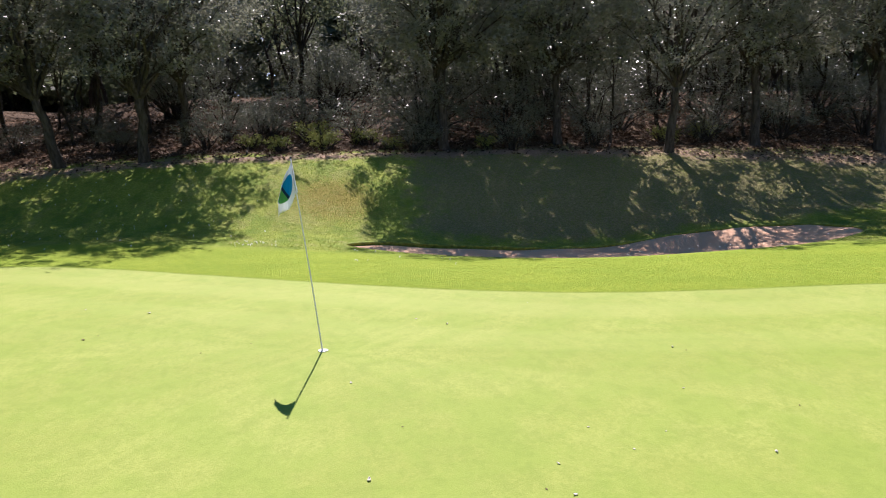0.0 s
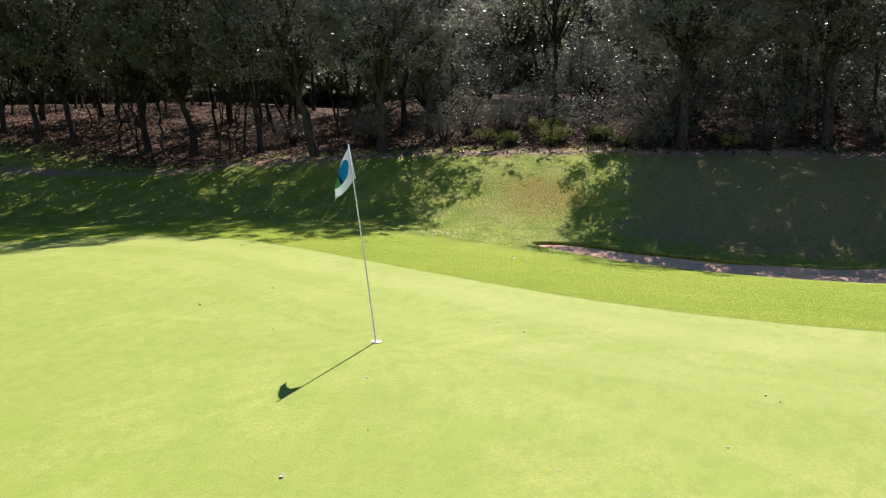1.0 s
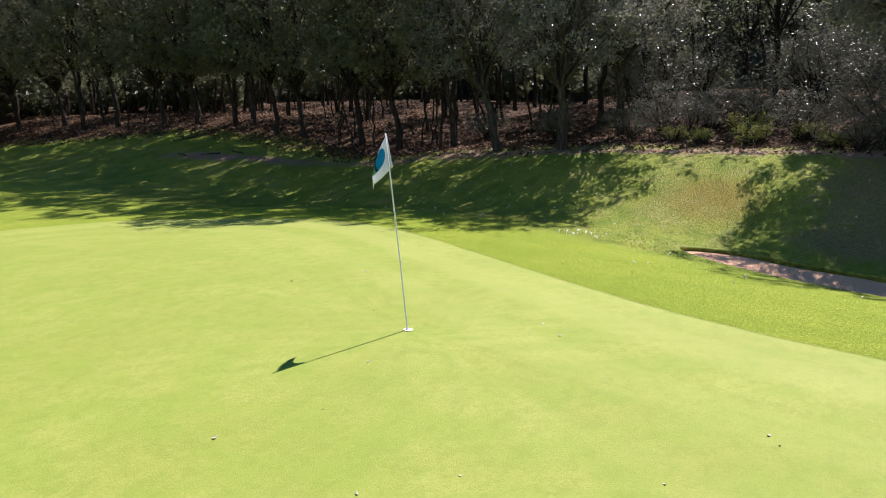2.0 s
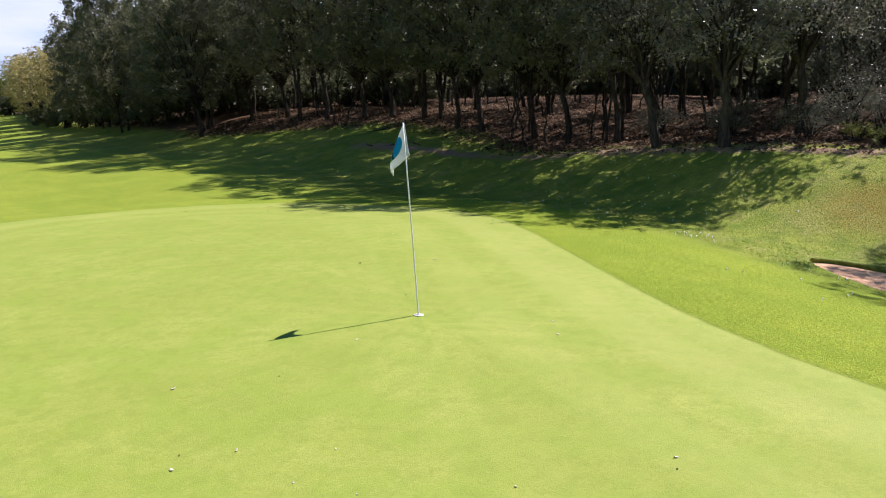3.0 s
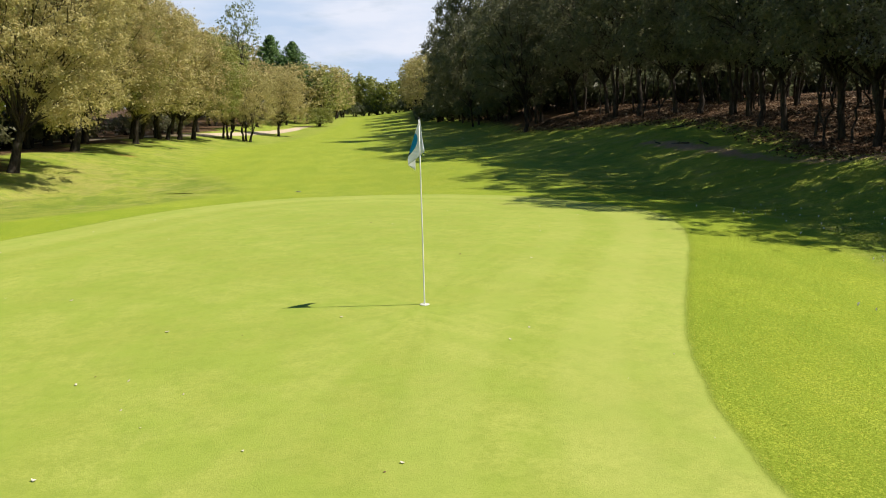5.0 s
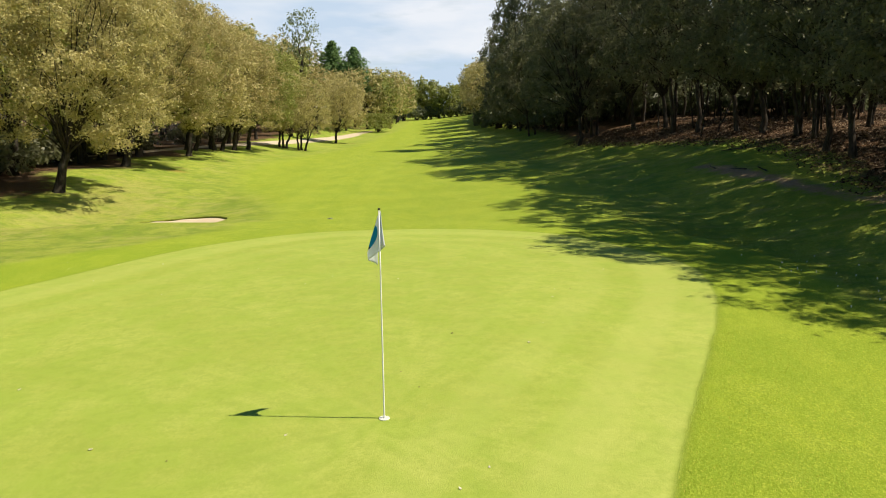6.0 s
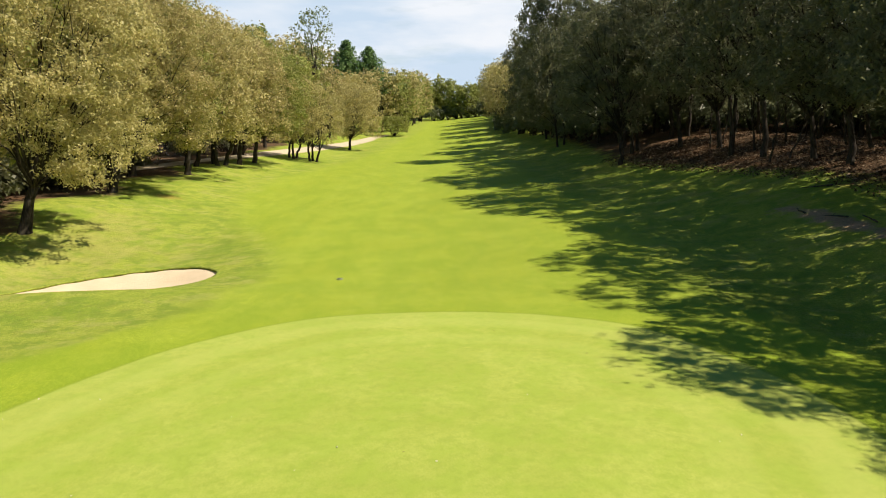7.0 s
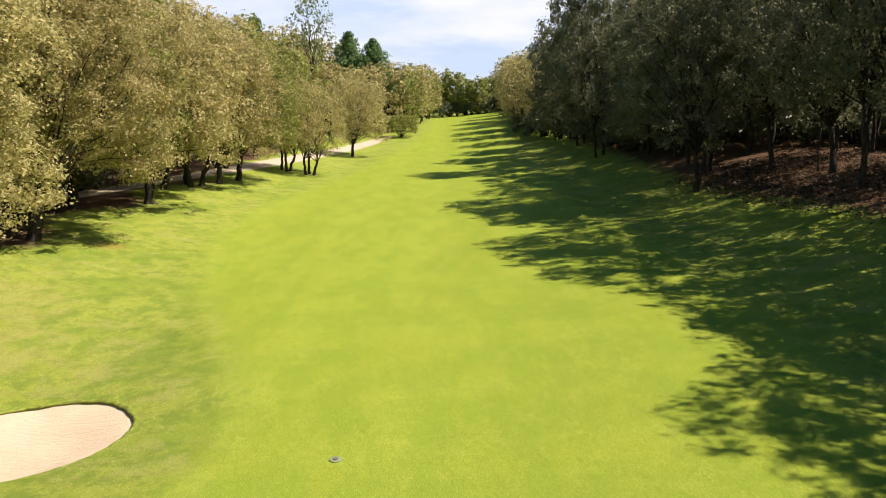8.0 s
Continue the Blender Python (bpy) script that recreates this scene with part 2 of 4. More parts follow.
    ragged = s.sum("SUBTRACT", s.noise(1.2, 7.0, 0.7), 0.5)
    edge = lambda name, spread, a, b: s.span(s.sum("ADD", s.field(name), s.sum("MULTIPLY", ragged, spread)), a, b, 1.0, 0.0)
    tint = s.mix(edge("fairway", 2.6, -0.9, 0.9), rough, mown)
    tint = s.mix(edge("apron", 1.2, -0.5, 0.5), tint, s.mix(s.span(across.outputs[1], 10, 16), s.mix(1.0, mown, (1.00, 1.03, 0.84), "MULTIPLY"), mown))
    tint = s.mix(edge("green", 0.10, -0.10, 0.14), tint, (0.17, 0.225, 0.022))
    tint = s.mix(edge("green", 0.14, -0.06, 0.05), tint, green)
    tint = s.mix(s.span(s.field("green"), -0.1, 0.1), tint, s.mix(1.0, tint, (0.95, 1.0, 1.0), "MULTIPLY"))
    s.set(s.body, "Specular IOR Level", s.span(s.field("green"), -0.1, 0.1, 0.22, 0.06))
    tint = s.mix(edge("wood", 4.5, -0.9, 0.7), tint, litter)
    pale_path = s.mix(s.span(coarse, 0.3, 0.7), (0.46, 0.38, 0.29), (0.58, 0.49, 0.38))
    tint = s.mix(edge("path", 0.8, -0.2, 0.2), tint, pale_path)
    tint = s.mix(edge("track", 2.2, -0.4, 0.2), tint, earth)
    longer = s.mix(edge("short", 0.3, -0.3, 0.3), s.sum("ADD", coarse, fine), s.sum("MULTIPLY", fine, 0.6))
    s.bump(s.mix(edge("green", 0.1, -0.02, 0.02), longer, s.sum("MULTIPLY", fine, 0.22)), 0.022)
    return s.colour(tint)


def sand_surface(name, pale, dark):
    s = Surface(name, 0.95, 0.15)
    grain, rake, drift = s.noise(160.0, 4.0, 0.7), s.noise(4.0, 3.0, 0.5, stretch=(1, 5, 1)), s.noise(0.9, 3.0)
    tint = s.mix(s.span(grain, 0.3, 0.7, 0.0, 0.5), pale, dark)
    tint = s.mix(s.span(drift, 0.4, 0.7, 0.0, 0.4), tint, dark)
    s.bump(s.sum("ADD", rake, s.sum("MULTIPLY", grain, 0.3)), 0.03)
    return s.colour(tint)


def grass_blades(name, low, high, dry):
    s = Surface(name, 0.7, 0.06)
    one = s.island()
    tint = s.mix(s.span(one, 0.78, 0.9), s.mix(one, low, high), dry)
    s.colour(tint)
    shine = s.nodes.new("ShaderNodeBsdfTranslucent")
    s.links.new(tint, shine.inputs["Color"])
    both = s.nodes.new("ShaderNodeMixShader")
    both.inputs[0].default_value = 0.5
    s.links.new(s.body.outputs[0], both.inputs[1])
    s.links.new(shine.outputs[0], both.inputs[2])
    s.links.new(both.outputs[0], s.nodes["Material Output"].inputs["Surface"])
    return s.material


TURF = ground_surface()
SAND_PALE = sand_surface("pale sand", (0.65, 0.53, 0.39), (0.52, 0.415, 0.295))
SAND_ROSE = sand_surface("rosy sand", (0.85, 0.54, 0.34), (0.68, 0.41, 0.26))
BLADES = grass_blades("rough grass", (0.15, 0.235, 0.018), (0.28, 0.345, 0.034), (0.33, 0.29, 0.07))
APRON_BLADES = grass_blades("apron grass", (0.24, 0.315, 0.028), (0.44, 0.465, 0.070), (0.55, 0.51, 0.12))
LEAF_OLIVE = leaf_surface("olive oak leaves", (0.255, 0.226, 0.080), (0.500, 0.445, 0.185), (0.500, 0.385, 0.195), 0.24, 0.38, 0.5, 0.3)
LEAF_GREEN = leaf_surface("green oak leaves", (0.145, 0.175, 0.036), (0.310, 0.335, 0.085), (0.350, 0.305, 0.105), 0.15, 0.38, 0.5, 0.3)
LEAF_WOOD = leaf_surface("holm oak leaves", (0.090, 0.096, 0.056), (0.190, 0.198, 0.110), (0.225, 0.210, 0.120), 0.18, 0.60, 0.44, 0.4)
# three greyed leaf tints: haze of the backlit wood is put into their colour
LEAF_GLOSSY = leaf_surface("glossy holm oak leaves", (0.110, 0.114, 0.090), (0.250, 0.255, 0.190), (0.270, 0.240, 0.170), 0.12, 0.5, 0.2, 1.0)
# darker and less glossy than LEAF_WOOD, for the foliage further in
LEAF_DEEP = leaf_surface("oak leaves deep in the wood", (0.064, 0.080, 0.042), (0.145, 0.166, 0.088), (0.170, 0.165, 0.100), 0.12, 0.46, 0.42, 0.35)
LEAF_SHRUB = leaf_surface("undergrowth leaves", (0.066, 0.074, 0.052), (0.165, 0.175, 0.122), (0.190, 0.175, 0.120), 0.12, 0.42, 0.34, 0.65)
LEAF_FIR = leaf_surface("conifer needles", (0.075, 0.140, 0.045), (0.150, 0.250, 0.080), (0.170, 0.220, 0.080), 0.1, 0.3, 0.6, 0.2)
LEAF_LIGHT = leaf_surface("light feathery leaves", (0.12, 0.16, 0.05), (0.22, 0.27, 0.10), (0.24, 0.24, 0.12), 0.15)
BARK_DARK = bark_surface("dark oak bark", (0.020, 0.016, 0.012), (0.062, 0.050, 0.040))
BARK_GREY = bark_surface("grey oak bark", (0.030, 0.024, 0.019), (0.098, 0.082, 0.066))
LITTER = grass_blades("fallen leaves", (0.050, 0.031, 0.020), (0.150, 0.096, 0.060), (0.40, 0.31, 0.22))


# ---- building helpers ----
def mesh_of(name, verts, faces, material=None, smooth=False):
    data = bpy.data.meshes.new(name)
    data.from_pydata([tuple(v) for v in np.asarray(verts, float).tolist()], [], [tuple(f) for f in np.asarray(faces, int).tolist()] if isinstance(faces, np.ndarray) else faces)
    if material:
        data.materials.append(material)
    if smooth:
        data.polygons.foreach_set("use_smooth", [True] * len(data.polygons))
    data.update()
    return data


def part(name, bm, material, parent, label=""):
    """Links a bmesh, or ready mesh data, as one mesh object under a thing or a part."""
    if isinstance(bm, bmesh.types.BMesh):
        data = bpy.data.meshes.new(name)
        bm.to_mesh(data)
        bm.free()
        data.materials.append(material)
    else:
        data = bm
    ob = new(name, data)
    ob.parent = parent
    return tagged(ob, label)


def closed_curve(points, steps=12):
    """A smooth closed line through the given corners."""
    p = np.array(points, float)
    a, b, c, d = np.roll(p, 1, 0), p, np.roll(p, -1, 0), np.roll(p, -2, 0)
    out = []
    for s in np.arange(steps) / steps:
        out.append(0.5 * (2 * b + (c - a) * s + (2 * a - 5 * b + 4 * c - d) * s**2 + (3 * b - a - 3 * c + d) * s**3))
    return np.stack(out, 1).reshape(-1, 2)


def edge_distance(x, y, line, closed=True):
    """Distance to a line on the plan; for a closed one negative inside, and the nearest point on it."""
    q = np.stack([np.ravel(x), np.ravel(y)], 1)
    best, near, inside = np.full(len(q), 1e9), q.copy(), np.zeros(len(q), bool)
    ends = np.roll(line, -1, 0) if closed else line[1:]
    for a, b in zip(line if closed else line[:-1], ends):
        d = b - a
        s = np.clip(((q - a) @ d) / max(d @ d, 1e-12), 0, 1)
        foot = a + s[:, None] * d
        far = np.hypot(*(q - foot).T)
        closer = far < best
        best[closer], near[closer] = far[closer], foot[closer]
        if closed:
            span = (a[1] > q[:, 1]) != (b[1] > q[:, 1])
            side = (b[0] - a[0]) * (q[:, 1] - a[1]) / ((b[1] - a[1]) or 1e-12) + a[0]
            inside ^= span & (q[:, 0] < side)
    return np.where(inside, -best, best), near


GREEN = closed_curve([(1.55, -8), (1.65, -5.5), (1.85, -3.6), (2.45, -1.6), (3.35, 0.4), (4.2, 2.2), (4.95, 3.9), (5.5, 5.6), (5.8, 7.6), (5.4, 10), (4.2, 12.6), (2.6, 13.6), (0.9, 14.0), (-1.0, 14.0), (-2.7, 13.6), (-4.2, 12.5), (-5.6, 10.6), (-7.0, 7.4), (-8.6, 4), (-9.6, 0), (-9.6, -5), (-8.4, -10), (-5, -14), (-1.5, -14), (0.9, -11.5)])
APRON = closed_curve([(5.4, -10), (5.6, -6), (6.0, -2.5), (6.7, 0.4), (7.3, 3), (7.9, 6), (8.0, 9.5), (7.2, 13.5), (5.0, 16.5), (1, 17.5), (-3.5, 16.8), (-5.6, 14.5), (-7.6, 11.5), (-9.6, 8), (-11.5, 3), (-12, -4), (-10.5, -11), (-6, -16.5), (-1, -16.5), (3.5, -14)])
FAIRWAY = closed_curve([(5.8, 13), (6.6, 20), (6.8, 30), (5.8, 42), (5.2, 60), (5.4, 85), (6.5, 110), (9, 140), (7, 170), (-1, 165), (-2.6, 140), (-3.2, 112), (-6, 88), (-8.2, 66), (-10.2, 50), (-10.8, 39.6), (-8.9, 30.4), (-6.2, 23.5), (-5.2, 19.5), (-5.6, 15.5), (-4, 12.5), (2, 12)])
SAND_BY_BANK = closed_curve([(7.7, -0.2), (6.7, -1.7), (5.9, -4.2), (5.35, -7.0), (5.7, -9.6), (6.9, -11.6), (8.4, -11.0), (8.8, -8.6), (8.5, -5.6), (8.45, -3.0), (8.4, -1.1)])
SAND_BY_FAIRWAY = closed_curve([(-7.15, 20.9), (-7.15, 19.7), (-7.9, 18.7), (-9.3, 18.0), (-10.8, 17.6), (-12.0, 17.5), (-12.6, 18.2), (-12.1, 19.6), (-11.1, 20.9), (-9.8, 21.9), (-8.3, 22.0)])
TRACK = np.array([(10.6, -24), (11.9, -15), (13.0, -9.5), (13.6, -5), (13.4, 0), (13.0, 4.5), (12.6, 9), (12.7, 14), (12.3, 19), (11.7, 22.6)])
CART_PATH = np.array([(-30, 30), (-24, 37), (-19.5, 46), (-16.8, 56), (-14.8, 68), (-12.6, 82), (-10.0, 95), (-8.2, 104)])


def steps_along(fine_low, fine_high, step, far):
    """Grid lines: even between two places, ever wider towards the horizon."""
    mid = list(np.arange(fine_low, fine_high + 1e-6, step))
    low, high, s = [fine_low], [fine_high], step
    while high[-1] < far:
        s *= 1.16
        high.append(high[-1] + s)
        low.append(low[-1] - s)
    return np.array(low[:0:-1] + mid + high[1:])


def wood_edge(y):
    """Where the turf gives way to the leaf litter of the wood."""
    return np.interp(y, (-24, -15, -9.5, -5, 0, 4.5, 9, 12, 16, 19, 21.5, 26, 30.4, 34, 38, 42, 60, 100), (11.1, 12.4, 13.5, 14.1, 13.9, 13.5, 13.1, 13.4, 14.1, 14.6, 14.8, 14.3, 13.3, 12.6, 11.7, 11.0, 11.3, 11.6))


def build_ground():
    xs, ys = steps_along(-18, 20, 0.25, 1500), steps_along(-14, 45, 0.28, 1500)
    gx, gy = np.meshgrid(xs, ys, indexing="ij")
    px, py = gx.ravel().copy(), gy.ravel().copy()
    hole = np.zeros(len(px), bool)
    for line in (SAND_BY_BANK, SAND_BY_FAIRWAY):
        near_box = (px > line[:, 0].min() - 1) & (px < line[:, 0].max() + 1) & (py > line[:, 1].min() - 1) & (py < line[:, 1].max() + 1)
        at = np.flatnonzero(near_box)
        d, foot = edge_distance(px[at], py[at], line)
        snap = np.abs(d) < 0.2
        px[at[snap]], py[at[snap]] = foot[snap].T
        hole[at[(d < 0) | snap]] = True
    n = len(ys)
    corner = (np.arange(len(xs) - 1)[:, None] * n + np.arange(n - 1)).ravel()
    quads = np.stack([corner, corner + n, corner + n + 1, corner + 1], 1)
    quads = quads[~hole[quads].all(1)]
    data = mesh_of("ground", np.stack([px, py, land(px, py)], 1), quads, TURF, True)
    track, cart = edge_distance(px, py, TRACK, False)[0] - 0.42, edge_distance(px, py, CART_PATH, False)[0] - 0.95
    wood = wood_edge(py) - px
    wood = np.minimum(wood, np.maximum(px + 16.6, 20 - py) + 1.2 * np.sin(py * 0.7))
    for name, value in (("dry", 1.05 * hump(px, py, 10.6, 0.1, 1.1, 1.2) + 0.15 * hump(px, py, 11.2, 1.2, 1.6, 2.2) + 1.1 * hump(px, py, -13.5, 34.2, 0.8, 0.6)), ("bare", 1.05 * ramp(px, 8.3, 9.6) * ramp(-py, 0.8, 3.2)), ("straw", 0.5 * hump(px, py, 10.4, 0.9, 2.4, 1.6) + 0.72 * hump(px, py, -13.2, 24, 2.2, 8) + 0.5 * hump(px, py, -11.5, 16.6, 3, 1.6) + 0.45 * hump(px, py, -9, 24.5, 2.5, 2)), ("green", edge_distance(px, py, GREEN)[0]), ("apron", edge_distance(px, py, APRON)[0]), ("fairway", edge_distance(px, py, FAIRWAY)[0]), ("short", np.minimum(edge_distance(px, py, APRON)[0], edge_distance(px, py, FAIRWAY)[0])), ("track", track), ("path", cart), ("wood", wood)):
        data.attributes.new(name, "FLOAT", "POINT").data.foreach_set("value", value)
    return tagged(new("ground", data), "mown golf turf, rough grass and brown leaf litter", "ground", kind="structure")


def build_bunker(line, sand, label, floor, lip_label, drop, steep):
    """Raked sand in its hollow, and the turf lip round it."""
    middle = line.mean(0)
    drop = drop * (0.25 + 0.75 * ramp((line - middle) @ np.array(steep), 1.3, 3.0))
    rings, verts, faces, n = (1.02, 0.97, 0.9, 0.75, 0.5, 0.25), [], [], len(line)
    for r in rings:
        p = middle + (line - middle) * r
        rim = land(line[:, 0], line[:, 1])
        w = ramp(r, 0.45, 1.0)
        low = land(*middle) + floor
        z = low * (1 - w) + (rim - 0.03 - 0.42 * drop) * w
        verts += [np.column_stack([p, z + 0.015 * np.sin(p[:, 0] * 5 + p[:, 1] * 3)])]
    verts = np.concatenate([*verts, [[*middle, float(land(*middle) + floor)]]])
    for k in range(len(rings) - 1):
        faces += [(k * n + i, k * n + (i + 1) % n, (k + 1) * n + (i + 1) % n, (k + 1) * n + i) for i in range(n)]
    faces += [((len(rings) - 1) * n + i, (len(rings) - 1) * n + (i + 1) % n, len(verts) - 1) for i in range(n)]
    bunker = tagged(new("bunker"), label, "sand bunker", kind="structure")
    part("sand", mesh_of("sand", verts, faces, sand, True), None, bunker)
    # the lip: a rounded roll of turf that drops to the sand
    out = line - np.roll(line, 1, 0)
    out = np.column_stack([out[:, 1], -out[:, 0]])
    out /= np.linalg.norm(out, axis=1)[:, None]
    if ((line - middle) * out).sum() < 0:
        out = -out
    shape = ((0.06, -0.012), (0.03, 0.004), (0.0, 0.002), (-0.035, -0.03), (-0.04, -0.09), (0.0, -0.22), (0.03, -0.5))
    ring = []
    for off, dz in shape:
        p = line + out * (off + 0.012 * np.sin(np.arange(n) * 1.7)[:, None])
        ring.append(np.column_stack([p, land(p[:, 0], p[:, 1]) + (dz * np.maximum(drop, 0.3) if -0.3 < dz < 0 else dz)]))
    lip_faces = [(k * n + i, k * n + (i + 1) % n, (k + 1) * n + (i + 1) % n, (k + 1) * n + i) for k in range(len(shape) - 1) for i in range(n)]
    part("lip", mesh_of("lip", np.concatenate(ring), lip_faces, LIP_TURF, True), None, bunker, lip_label)
    # dark earth strip on the steepest stretch; the lip's shade is in its colour
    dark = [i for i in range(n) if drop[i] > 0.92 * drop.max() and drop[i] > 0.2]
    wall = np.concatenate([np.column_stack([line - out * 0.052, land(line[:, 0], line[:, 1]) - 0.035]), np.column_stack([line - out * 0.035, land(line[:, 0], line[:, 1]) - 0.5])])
    part("undercut", mesh_of("undercut", wall, [(i, (i + 1) % n, n + (i + 1) % n, n + i) for i in dark], SHADED_EARTH, True), None, bunker, "bare earth under the lip, darkened as shade")
    return bunker


LIP_TURF = plain("lip turf", (0.20, 0.245, 0.03), 0.9, 0.35, 9.0, 0.0, 0.03)
# bare earth, darkened for the shade under the lip
SHADED_EARTH = plain("bare earth", (0.10, 0.07, 0.04), 0.95, 0.4, 12.0, 0.0, 0.03)
build_ground()
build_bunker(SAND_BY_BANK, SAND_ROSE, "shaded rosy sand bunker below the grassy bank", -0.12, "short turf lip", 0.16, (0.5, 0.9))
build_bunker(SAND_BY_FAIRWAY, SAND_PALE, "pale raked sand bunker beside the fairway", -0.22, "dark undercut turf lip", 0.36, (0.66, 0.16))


# ---- trees and bushes ----
def tube(verts, faces, points, radii, sides=7, rng=None):
    """Adds a round tapering limb along the given points."""
    points, start = [Vector(p) for p in points], len(verts)
    for k, (p, r) in enumerate(zip(points, radii)):
        ahead = (points[min(k + 1, len(points) - 1)] - points[max(k - 1, 0)]).normalized()
        side = ahead.orthogonal().normalized() if abs(ahead.z) < 0.95 else Vector((1, 0, 0))
        other = ahead.cross(side).normalized()
        side = other.cross(ahead)
        for a in range(sides):
            t = 2 * math.pi * a / sides
            w = r * (1 + (0.13 * math.sin(3 * t + k * 0.8) if r > 0.06 else 0))
            verts.append(p + side * math.cos(t) * w + other * math.sin(t) * w)
    for k in range(len(points) - 1):
        for a in range(sides):
            b = (a + 1) % sides
            faces.append((start + k * sides + a, start + k * sides + b, start + (k + 1) * sides + b, start + (k + 1) * sides + a))
    faces.append(tuple(start + (len(points) - 1) * sides + a for a in range(sides)))


def bent(a, b, rng, sag=0.15, count=5):
    """A crooked line from a to b."""
    a, b = np.array(a, float), np.array(b, float)
    far = np.linalg.norm(b - a)
    out = [a + (b - a) * s + (rng.normal(0, sag * 0.35, 3) * far * math.sin(math.pi * s)) for s in np.linspace(0, 1, count)]
    return [p + np.array((0, 0, sag * far * math.sin(math.pi * s))) for p, s in zip(out, np.linspace(0, 1, count))]


def leaves_mesh(name, centres, outward, size, material, rng, spread=0.75):
    """Small tilted leaves at the given places."""
    n = len(centres)
    facing = outward + rng.normal(0, spread, (n, 3))
    facing /= np.linalg.norm(facing, axis=1)[:, None] + 1e-9
    along = np.cross(facing, rng.normal(0, 1, (n, 3)))
    along /= np.linalg.norm(along, axis=1)[:, None] + 1e-9
    across = np.cross(facing, along)
    long = (size * rng.uniform(0.6, 1.35, n))[:, None]
    wide = long * rng.uniform(0.42, 0.7, n)[:, None]
    lift = facing * long * 0.3
    verts = np.stack([centres + along * long + lift, centres + across * wide - along * long * 0.7, centres - across * wide - along * long * 0.7], 1).reshape(-1, 3)
    return mesh_of(name, verts, np.arange(3 * n).reshape(-1, 3), material)


def crown_points(rng, lobes, count, fill=0.35, clumps=16):
    """Leaf places on and in rounded lobes (centre, radius), thick outside and open between."""
    size = np.array([r**2 for _, r in lobes])
    share = rng.choice(len(lobes), count, p=size / size.sum())
    c, r = np.array([p for p, _ in lobes])[share], np.array([r for _, r in lobes])[share]
    twigs = rng.normal(0, 1, (len(lobes), clumps, 3))
    twigs /= np.linalg.norm(twigs, axis=2)[:, :, None]
    way = twigs[share, rng.integers(0, clumps, count)] + rng.normal(0, 0.17, (count, 3))
    loose = rng.random(count) < 0.15
    way[loose] = rng.normal(0, 1, (loose.sum(), 3))
    way /= np.linalg.norm(way, axis=1)[:, None]
    # twigs: leaves gather along a few directions of each lobe
    depth = 1 - fill * rng.random(count) ** 1.6 + 0.12 * np.maximum(0, rng.normal(0, 1, count))
    ripple = 1 + 0.16 * np.sin(way[:, 0] * 7 + share * 1.3) * np.sin(way[:, 1] * 6 + share) + 0.1 * np.sin(way[:, 2] * 9 + share * 2.1)
    return c + way * (r * depth * ripple)[:, None] * np.array((1, 1, 0.82)), way


